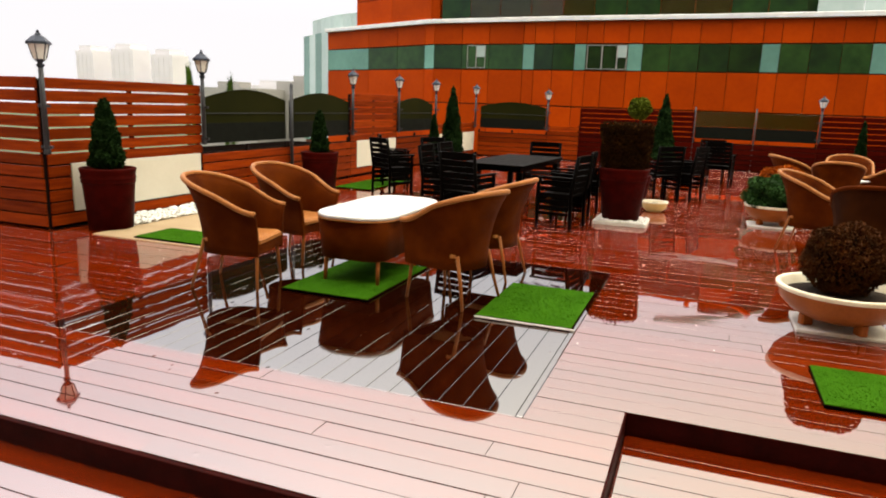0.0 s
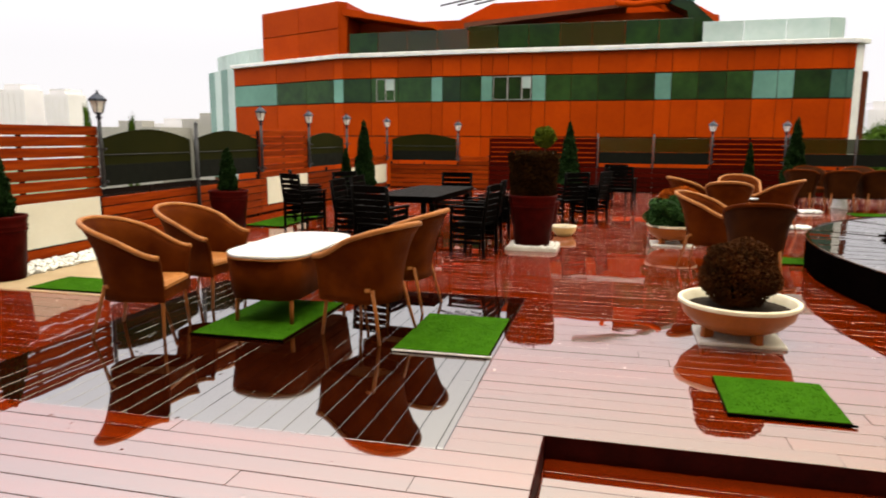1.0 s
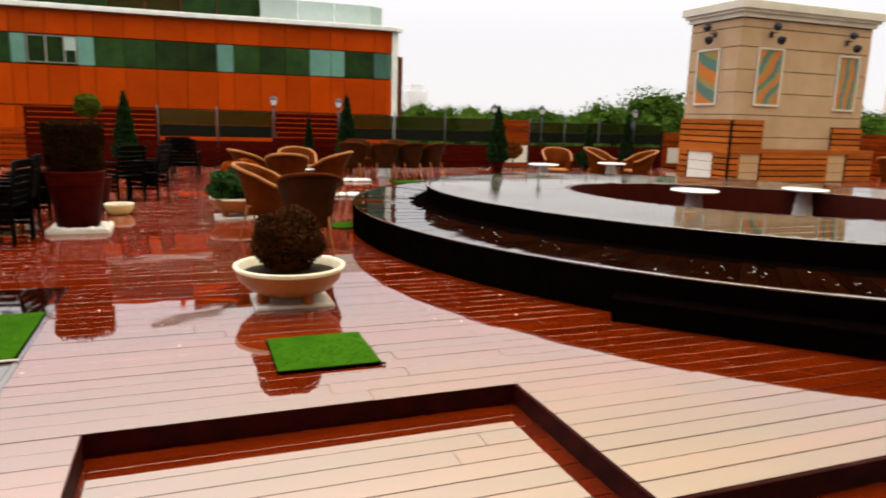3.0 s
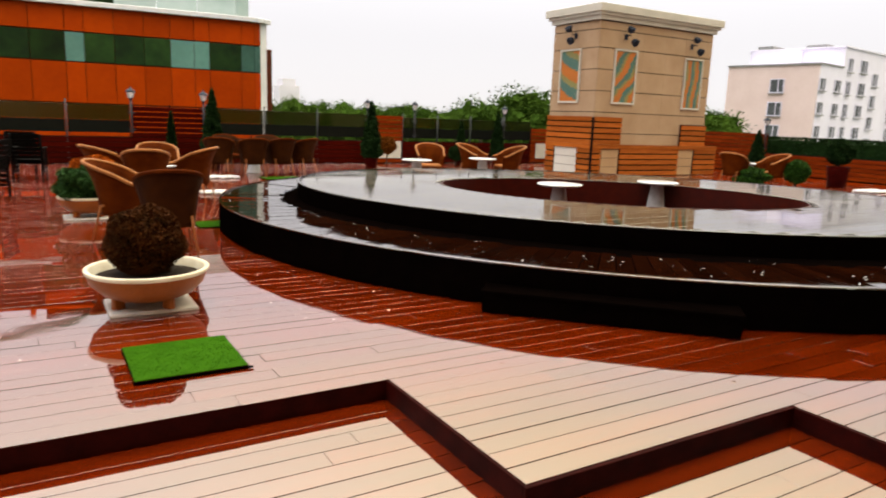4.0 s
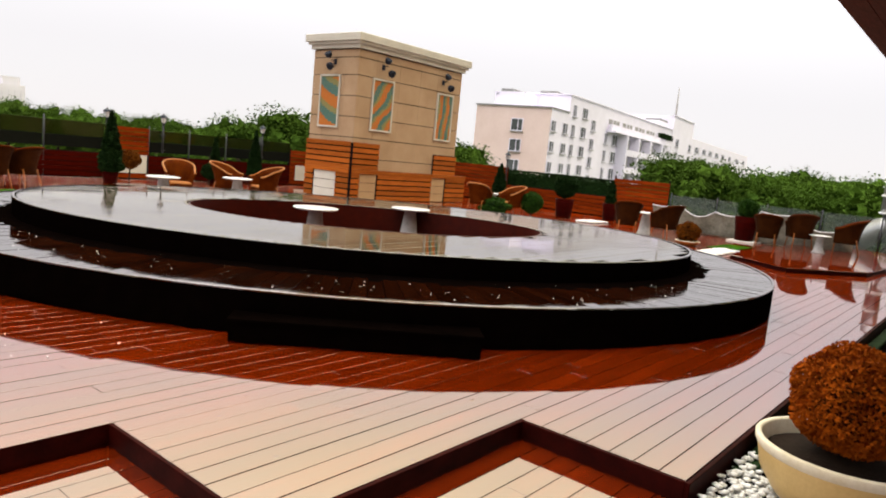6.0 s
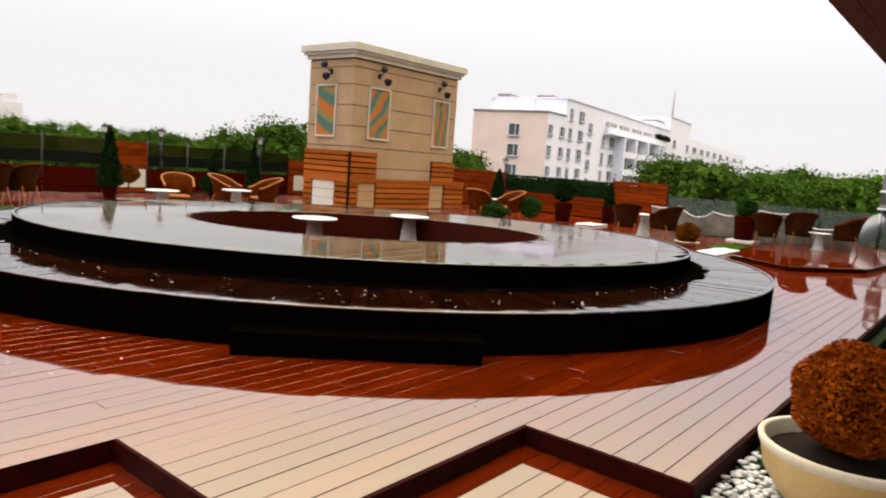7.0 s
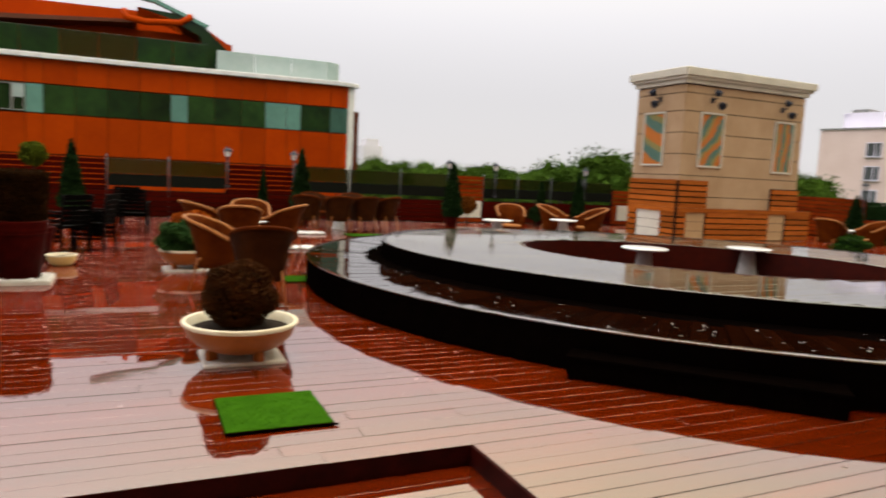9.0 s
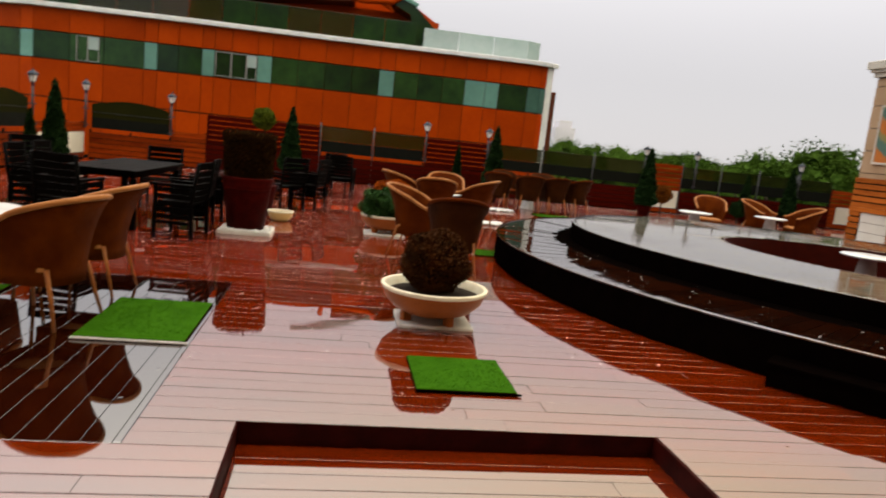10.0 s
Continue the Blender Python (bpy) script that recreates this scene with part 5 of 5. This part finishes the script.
# ---------------------------------------------------------------- rain splashes
def splashes(label, places, size):
    """Tiny crowns of water thrown up by the rain, each a drop above a flat ring."""
    v, f = [], []
    for x, y, z in places:
        r = size * RNG.uniform(0.5, 1.2)
        o = len(v)
        for k, (rr, zz) in enumerate(((1.0, 0.0), (0.8, 0.35), (0.35, 0.9))):
            for i in range(6):
                a = i * math.pi / 3 + k * 0.5
                v.append((x + r * rr * math.cos(a), y + r * rr * math.sin(a), z + r * zz))
        v.append((x, y, z + r * 1.4))
        for k in range(2):
            for i in range(6):
                f.append((o + k * 6 + i, o + k * 6 + (i + 1) % 6, o + k * 6 + 6 + (i + 1) % 6, o + k * 6 + 6 + i))
        f += [(o + 12 + i, o + 12 + (i + 1) % 6, o + 18) for i in range(6)]
    me = bpy.data.meshes.new("rain_splashes")
    me.from_pydata(v, [], f)
    me.materials.append(M["water"])
    for p in me.polygons:
        p.use_smooth = True
    return tagged(new("rain_splashes", me), label, "water", kind="stuff")


ring_places = []
for k in range(260):
    t, u = RNG.uniform(0, 2 * math.pi), RNG.uniform(0.05, 0.95)
    q = STAGE @ Vector(((A2 + (A1 - 0.04 - A2) * u) * math.cos(t), (B2 + (B1 - 0.04 - B2) * u) * math.sin(t), 0))
    ring_places.append((q.x, q.y, H1 - 0.04 * (1 - u)))
splashes("small white rain splashes on the lower tier of the stage", ring_places, 0.006)
splashes("small white rain splashes on the wet deck", [(x, y, 0.0) for x, y in zip(RNG.uniform(-6, 3, 260), RNG.uniform(4.3, 12, 260)) if not in_oval(x, y, A1 + 0.1, B1 + 0.1) and not (-3.4 < x < -0.9 and y < 6.6)], 0.006)

# ---------------------------------------------------------------- planters
def bowl(m, r, h, body, soil_drop=0.05, feet=True, label="round glazed clay bowl planter with a pale rim", rim="clay_rim"):
    b = thing("bowl_planter", label, "planter", "bowl planters", m)
    z = 0.05 if feet else 0.0
    bm = bmesh.new(); lathe(bm, [(0, z), (r * 0.5, z), (r * 0.72, z + h * 0.18), (r * 0.9, z + h * 0.5), (r * 0.965, z + h * 0.86)], 40); part("body", bm, M[body], b)
    bm = bmesh.new(); lathe(bm, [(r * 0.965, z + h * 0.85), (r * 0.99, z + h * 0.9), (r, z + h * 0.985), (r * 0.99, z + h), (r * 0.935, z + h), (r * 0.92, z + h * 0.97), (r * 0.85, z + h * 0.6)], 40); part("rim", bm, M[rim], b, "pale rolled rim")
    bm = bmesh.new(); lathe(bm, [(r * 0.87, z + h - soil_drop - 0.02), (r * 0.5, z + h - soil_drop + 0.01), (0, z + h - soil_drop + 0.02)], 24); part("soil", bm, M["soil"], b, "dark wet soil")
    if feet:
        for i in range(4):
            a = math.pi / 4 + i * math.pi / 2
            bm = bmesh.new(); bbox(bm, -0.045, 0.045, -0.03, 0.03, 0, 0.085, 0.01, Matrix.Translation((r * 0.56 * math.cos(a), r * 0.56 * math.sin(a), 0)) @ Matrix.Rotation(a, 4, 'Z'))
            part("foot", bm, M[body], b)
    return b


def shrub(x, y, zc, r, mat, label, n=5200, size=0.028, squash=(1, 1, 0.95), base=None, core="near_black_brown", lumps=0.07):
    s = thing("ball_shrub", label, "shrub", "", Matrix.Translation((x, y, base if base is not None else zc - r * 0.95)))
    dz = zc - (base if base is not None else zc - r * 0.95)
    # solid core, coloured darker than the leaves to stand for the shaded inside
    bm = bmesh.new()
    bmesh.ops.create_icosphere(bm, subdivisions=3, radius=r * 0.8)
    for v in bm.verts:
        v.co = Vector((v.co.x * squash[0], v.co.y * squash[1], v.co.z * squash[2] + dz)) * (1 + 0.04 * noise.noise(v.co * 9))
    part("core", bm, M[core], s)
    pts = ball_points(RNG, n, r, 0.3, squash, lumps) + [0, 0, dz]
    pts = pts[pts[:, 2] > 0.0]
    quads("foliage", pts, RNG.uniform(size * 0.6, size * 1.3, len(pts)), M[mat], RNG, parent=s)
    bm = bmesh.new(); tube(bm, [(0, 0, -0.04), (0.01, 0, dz)], r * 0.09, 8, r * 0.06); part("stem", bm, M["bark"], s)
    return s


def slab(x, y, w, l, z1, label="pale concrete slab under a planter", turn=0):
    bm = bmesh.new(); bbox(bm, -w / 2, w / 2, -l / 2, l / 2, 0.0, z1, 0.008)
    o = tagged(part("planter_slab", bm, M["slab"]), label, "slab")
    o.matrix_basis = at(x, y, turn, 0.002)


slab(0.82, 5.56, 0.62, 0.5, 0.025)
bowl(at(0.81, 5.56, 20, 0.032), 0.447, 0.235, "clay")
shrub(0.80, 5.56, 0.52, 0.285, "leaf_brown", "clipped dark brown-green ball shrub in a bowl", 14000, 0.016, base=0.25)
slab(0.71, 10.45, 0.6, 0.5, 0.02)
bowl(at(0.71, 10.47, 0, 0.032), 0.37, 0.22, "clay")
shrub(0.68, 10.44, 0.46, 0.34, "leaf_blue", "blue-green spreading shrub in a clay bowl", 5000, 0.035, (1, 1, 0.72), base=0.22, core="leaf_dark", lumps=0.16)
shrub(0.85, 11.15, 0.58, 0.30, "leaf_rust", "rust-coloured ball shrub behind a clay bowl", 3500, 0.03, (1.1, 1, 0.75), base=0.0, core="leaf_brown")
bowl(at(4.26, 0.46, 0, -0.12), 0.435, 0.36, "cream_bowl", 0.06, False, "large cream ceramic bowl planter", "clay_rim")
shrub(4.25, 0.47, 0.50, 0.295, "leaf_rust", "clipped rust-red ball shrub in a cream bowl", 15000, 0.017, (1, 1, 0.98), base=0.2, core="leaf_brown", lumps=0.05)
bowl(at(-0.89, 10.98, 0, 0.0), 0.20, 0.16, "cream_bowl", 0.04, False, "small cream bowl planter")
shrub(16.66, 5.88, 0.32, 0.27, "leaf_amber", "rust ball shrub in a low dish", 3000, 0.035, base=0.06, core="leaf_brown")
bowl(at(16.66, 5.88, 0, 0), 0.30, 0.12, "clay", 0.03, False, "low clay dish planter")
shrub(17.5, 10.9, 0.46, 0.33, "leaf", "round green clipped shrub standing on the deck", 3500, 0.04, base=0.0, core="leaf_dark")
shrub(16.6, 11.6, 0.28, 0.36, "leaf", "low spreading green shrub", 3500, 0.045, (1.2, 1.2, 0.65), base=0.0, core="leaf_dark", lumps=0.2)
shrub(9.6, 19.4, 0.62, 0.28, "leaf_amber", "orange ball shrub before a cream panel", 2500, 0.04, base=0.0, core="leaf_brown")
shrub(12.0, 19.2, 0.4, 0.26, "leaf_dark", "small dark green ball shrub", 2000, 0.04, base=0.0)
pebbles(14.9, 16.9, 4.7, 5.2, 0.01, 900, 0.035, "strip of white pebbles set in the deck")
pebbles(18.7, 19.8, 9.5, 10.1, 0.01, 500, 0.04, "patch of white pebbles")
pebbles(2.7, 3.2, 12.75, 13.1, 0.01, 250, 0.04, "patch of white pebbles")
pebbles(3.4, 4.1, 15.7, 16.1, 0.01, 300, 0.04, "patch of white pebbles")


def red_pot(m, r0, r1, h, label="tall dark red pot with ribbed bands"):
    p = thing("red_pot", label, "pot", "dark red pots", m)
    bm = bmesh.new(); lathe(bm, [(0, 0), (r0, 0), (r0 + (r1 - r0) * 0.75, h * 0.75)], 32); part("body", bm, M["redpot"], p)
    bm = bmesh.new(); k = r0 + (r1 - r0) * 0.75; lathe(bm, [(k, h * 0.75), (k + 0.012, h * 0.765), (k + 0.012, h * 0.785), (k + 0.004, h * 0.80), (k + 0.016, h * 0.83), (k + 0.016, h * 0.85), (r1 * 0.97, h * 0.87), (r1, h * 0.93), (r1 + 0.012, h * 0.985), (r1, h), (r1 - 0.025, h), (r1 - 0.03, h * 0.92)], 32); part("collar", bm, M["redpot"], p)
    bm = bmesh.new(); lathe(bm, [(r1 - 0.028, h * 0.93), (0, h * 0.95)], 24); part("soil", bm, M["soil"], p)
    return p


def conifer(x, y, z0, z1, r, label="slim dark green conifer", n=6000, size=0.045, mat="leaf_dark", power=0.8):
    t = thing("conifer", label, "conifer", "", Matrix.Translation((x, y, z0)))
    h = z1 - z0
    # the core's near-black colour stands for the shade between the needles
    bm = bmesh.new(); lathe(bm, [(0, 0.02 * h), (r * 0.6, 0.1 * h), (r * 0.45, 0.5 * h), (0.02, 0.95 * h)], 12); part("core", bm, M["near_black_brown"], t)
    quads("foliage", cone_points(RNG, n, r, h, 0.4, power), RNG.uniform(size * 0.6, size * 1.4, n), M[mat], RNG, parent=t)
    bm = bmesh.new(); tube(bm, [(0, 0, -0.05), (0, 0, h * 0.3)], 0.03, 8); part("trunk", bm, M["bark"], t)


red_pot(at(-6.52, 5.90), 0.235, 0.29, 0.69)
conifer(-6.52, 5.90, 0.66, 1.46, 0.19, "small bushy conifer in a red pot", 9000, 0.032, power=0.55)
red_pot(at(-6.3, 10.12), 0.25, 0.31, 0.66)
conifer(-6.3, 10.12, 0.63, 1.36, 0.16, "small bushy conifer in a red pot", 6000, 0.035, power=0.55)
slab(-1.22, 9.58, 0.70, 0.62, 0.05, "pale slab strewn with white pebbles", 0)
pebbles(-1.54, -0.9, 9.28, 9.86, 0.052, 420, 0.022, "white pebbles round the tall red pot", 0.015)
red_pot(at(-1.24, 9.58, 0, 0.055), 0.245, 0.33, 0.70)
hd = thing("clipped_hedge", "clipped brown drum-shaped hedge in the tall red pot", "hedge", m=at(-1.24, 9.58, 0, 0.74))
# near-black core paints the shaded inside of the drum
bm = bmesh.new(); lathe(bm, [(0, 0), (0.29, 0), (0.30, 0.3), (0.32, 0.58), (0, 0.59)], 24); part("core", bm, M["near_black_brown"], hd)
ang, zz = RNG.uniform(0, 6.28, 7000), RNG.uniform(-0.02, 0.62, 7000)
rr = np.where(zz > 0.585, 0.34 * np.sqrt(RNG.random(7000)), (0.305 + 0.04 * zz / 0.6) * (1 + 0.03 * np.sin(ang * 7 + zz * 20)))
quads("foliage", np.stack([rr * np.cos(ang), rr * np.sin(ang), zz], 1), RNG.uniform(0.015, 0.03, 7000), M["hedge_drum"], RNG, parent=hd)
red_pot(at(-1.28, 11.5), 0.2, 0.26, 0.5)
shrub(-1.28, 11.5, 1.55, 0.18, "leaf_lime", "round yellow-green clipped ball tree on a bare stem", 3000, 0.028, base=0.45, core="leaf_dark")
for x, y, z1, r in ((-6.25, 16.4, 1.95, 0.30), (-6.3, 15.3, 1.25, 0.15), (8.65, 18.5, 1.95, 0.33), (4.15, 18.5, 2.05, 0.32), (3.32, 19.6, 1.42, 0.14), (-1.3, 18.5, 1.95, 0.33), (12.3, 19.4, 1.45, 0.2), (13.7, 19.3, 1.8, 0.26), (21.6, 15.0, 1.5, 0.32)):
    red_pot(at(x, y), 0.16, 0.2, 0.3, "low dark red pot")
    conifer(x, y, 0.27, z1, r, "slim dark green conifer in a red pot", 6000, 0.06)
red_pot(at(19.6, 11.0), 0.24, 0.29, 0.58)
shrub(19.6, 11.0, 0.99, 0.38, "leaf_dark", "round dark green ball tree in a red pot", 4500, 0.045, base=0.54)
red_pot(at(21.1, 10.15), 0.2, 0.24, 0.55)
conifer(21.1, 10.15, 0.52, 1.3, 0.19, "small ragged conifer in a red pot", 2500, 0.05, power=0.5)
slab(20.26, 5.6, 0.75, 0.75, 0.04)
red_pot(at(20.26, 5.62, 0, 0.043), 0.24, 0.3, 0.66)
shrub(20.26, 5.62, 0.95, 0.27, "leaf", "round green ball tree in a red pot", 3500, 0.04, base=0.68, core="leaf_dark")

# ---------------------------------------------------------------- bed by the deck edge
bm = bmesh.new(); bbox(bm, 4.3, 13, 0.90, 1.02, -0.16, -0.105, 0.01)
tagged(part("turf_strip", bm, M["leaf_dark"]), "narrow strip of artificial turf along the deck edge", "turf", kind="structure")
pebbles(3.72, 4.75, 0.05, 1.02, -0.14, 1500, 0.026, "heap of white pebbles at the deck corner", 0.05)
grey = thing("plank_path", "wet grey planks laid between rows of white pebbles", "path", kind="structure")
for k in range(8):
    x = 4.8 + k * 0.85
    bm = bmesh.new()
    for j in range(4):
        bbox(bm, x + j * 0.16, x + j * 0.16 + 0.15, -1.5, 0.78, -0.16, -0.11, 0.004)
    part("plank_group", bm, M["plank_grey"], grey)
    pebbles(x + 0.66, x + 0.84, -1.0, 0.78, -0.15, 260, 0.026, "row of white pebbles between planks", 0.04)
bowl(at(9.6, 0.25, 0, -0.11), 0.45, 0.3, "cream_bowl", 0.05, False, "large cream ceramic bowl planter")
platform = thing("low_platform", "low wet timber platform with a dark edge by the glass rail", "platform")
bm = bmesh.new(); prism(bm, [(14.3, 3.1), (15.9, 2.0), (22.3, 1.6), (22.3, 4.4), (15.2, 4.4)], 0.0, 0.08)
part("body", bm, M["riser_red"], platform, "dark red-brown edge")
bm = bmesh.new(); prism(bm, [(14.28, 3.1), (15.89, 1.97), (22.3, 1.57), (22.3, 4.42), (15.18, 4.42)], 0.081, 0.10)
part("top", bm, M["deck"], platform)


def tarp(x0, x1, profile, seed):
    """A sheet of clear plastic hung along the rail: a sagging hem from which the sheet falls in folds to the floor."""
    bm = bmesh.new()
    cols, hem = [], []
    n = 8
    for (ya, za), (yb, zb) in zip(profile, profile[1:]):
        for k in range(n):
            u = k / n
            y, z = ya + (yb - ya) * u, za + (zb - za) * u - 0.05 * math.sin(math.pi * u)
            hem.append((x0, y, z))
    for x, y, z in hem:
        col = []
        for k in range(13):
            v = k / 12
            w = 0.10 * noise.noise(Vector((y * 3, v * 2, seed))) + 0.05 * math.sin(y * 9 + v * 2)
            col.append(bm.verts.new((x + (x1 - x) * 0.3 * v + w * v, y, z * (1 - v) + 0.01)))
        cols.append(col)
    for a, b in zip(cols, cols[1:]):
        for k in range(12):
            bm.faces.new((a[k], a[k + 1], b[k + 1], b[k])).smooth = True
    t = thing("plastic_sheet", "grey translucent plastic sheet with a white hem over the rail", "tarpaulin")
    ob = part("sheet", bm, M["tarp"], t)
    sm = ob.modifiers.new("thickness", 'SOLIDIFY'); sm.thickness = 0.006
    bm = bmesh.new(); tube(bm, hem, 0.016, 6); part("hem", bm, M["alu"], t, "white folded hem")


tarp(20.6, 21.6, [(8.5, 0.72), (7.6, 0.78), (7.1, 0.52), (6.6, 0.72), (5.9, 0.68)], 1)
tarp(20.2, 21.8, [(5.55, 0.5), (5.25, 0.9), (4.35, 0.9), (3.8, 0.55), (2.9, 0.74)], 2)

duct = thing("metal_duct", "bent galvanised ventilation duct rising behind the rail", "duct")
bm = bmesh.new(); tube(bm, [(23.6, 3.7, -0.05), (23.6, 3.55, 0.15), (23.6, 3.3, 0.36), (23.6, 3.02, 0.58), (23.6, 2.82, 0.85), (23.6, 2.74, 1.15)], 0.42, 18, 0.21)
part("elbow", bm, M["steel"], duct, "flared galvanised elbow")
bm = bmesh.new(); tube(bm, [(23.6, 2.74, 1.15), (23.6, 2.72, 2.3), (23.6, 2.6, 2.62), (23.6, 2.2, 2.75), (23.6, -3, 2.75)], 0.2, 18); part("pipe", bm, M["steel"], duct)
for z in (1.15, 1.65, 2.15):
    bm = bmesh.new(); lathe(bm, [(0.2, z - 0.03), (0.235, z - 0.03), (0.235, z + 0.03), (0.2, z + 0.03)], 18, Matrix.Translation((23.6, 2.735, 0))); part("flange", bm, M["alu"], duct)

# ---------------------------------------------------------------- canopy over the camera
can = thing("ceiling_canopy", "dark red boarded canopy over the doorway", "canopy", kind="structure")
for k in range(40):
    y1 = 1.0 - k * 0.15
    bm = bmesh.new(); bbox(bm, 1.5, 16, y1 - 0.146, y1, 2.70, 2.74, 0.004); part("board", bm, M["eave"], can)
bm = bmesh.new(); bbox(bm, 1.5, 16, -5, 1.02, 2.745, 2.95, 0.01); part("fascia", bm, M["eave"], can)
# unseen wall, added this tall to darken surfaces that face south
bm = bmesh.new(); box(bm, -22, 30, -5.4, -5.1, -0.2, 15)
tagged(part("wall_back", bm, M["stone"]), "plain beige wall, unseen behind the terrace, blocking the southern sky", "wall", kind="structure")
# ---------------------------------------------------------------- deck boards (last)
deck = thing("floor", "rain-soaked red-brown timber deck with reflections", "floor", kind="structure")
lower_floor = thing("floor_lower", "wet timber boards of the sunken lower level", "floor", kind="structure")
rb = random.Random(3)
rest = bmesh.new()
board_mesh = {}


def board_of(length):
    key = round(length, 2)
    if key not in board_mesh:
        b = bmesh.new()
        bbox(b, 0, key - 0.003, 0.0034, PITCH - 0.0034, -0.028, 0, 0.0004)
        board_mesh[key] = mesh_of("board", b, M["deck"])
    return board_mesh[key]


count = 0
for k in range(0, 134):
    ya = Y0 + k * PITCH
    yc = ya + PITCH / 2
    for a, b in deck_spans(yc):
        x = a
        first = True
        while x < b - 0.02:
            ln = rb.choice((2.4, 3.0, 3.6, 4.0))
            if first:
                ln = round(rb.uniform(0.8, 3.6), 1)
                first = False
            ln = min(ln, b - x)
            if b - x - ln < 0.3:
                ln = b - x
            mid = x + ln / 2
            if in_oval(x, yc, A1 - 0.1, B1 - 0.1) and in_oval(x + ln, yc, A1 - 0.1, B1 - 0.1):
                x += ln
                continue
            tilt = rb.uniform(-0.0012, 0.0012)
            if yc < 7.6 and -7 < mid < 10 and count < 300:
                share("board", board_of(ln), deck, Matrix.Translation((x, ya, tilt)) @ Matrix.Rotation(rb.gauss(0, 0.0022), 4, 'X') @ Matrix.Rotation(rb.gauss(0, 0.0004), 4, 'Y'))
                count += 1
            else:
                bbox(rest, 0, ln - 0.003, 0.0034, PITCH - 0.0034, -0.028, 0, 0.0004, Matrix.Translation((x, ya, tilt)) @ Matrix.Rotation(rb.gauss(0, 0.0018), 4, 'X') @ Matrix.Rotation(rb.gauss(0, 0.0004), 4, 'Y'))
            x += ln
far = part("far_boards", rest, M["deck"], deck)
far["kind"] = "stuff"

# lower level, boards 0.12 m below
low = bmesh.new()
count = 0
for k in range(0, 52):
    ya = 3.40 - (k + 1) * PITCH
    yc = ya + PITCH / 2
    spans = [(-0.46, 1.81)] if yc > 2.09 else ([(-16, 3.69)] if yc > 1.06 else [(-16, 3.6)])
    for a, b in spans:
        x = a
        while x < b - 0.02:
            ln = min(round(rb.uniform(1.2, 3.6), 1), b - x)
            if b - x - ln < 0.3:
                ln = b - x
            if yc > 0 and -6 < x and count < 120:
                share("board", board_of(ln), lower_floor, Matrix.Translation((x, ya, -0.12)) @ Matrix.Rotation(rb.gauss(0, 0.003), 4, 'X'))
                count += 1
            else:
                bbox(low, x, x + ln - 0.004, ya + 0.0034, ya + PITCH - 0.0034, -0.148, -0.12, 0.0012)
            x += ln
lo = part("far_boards", low, M["deck"], lower_floor)
lo["kind"] = "stuff"
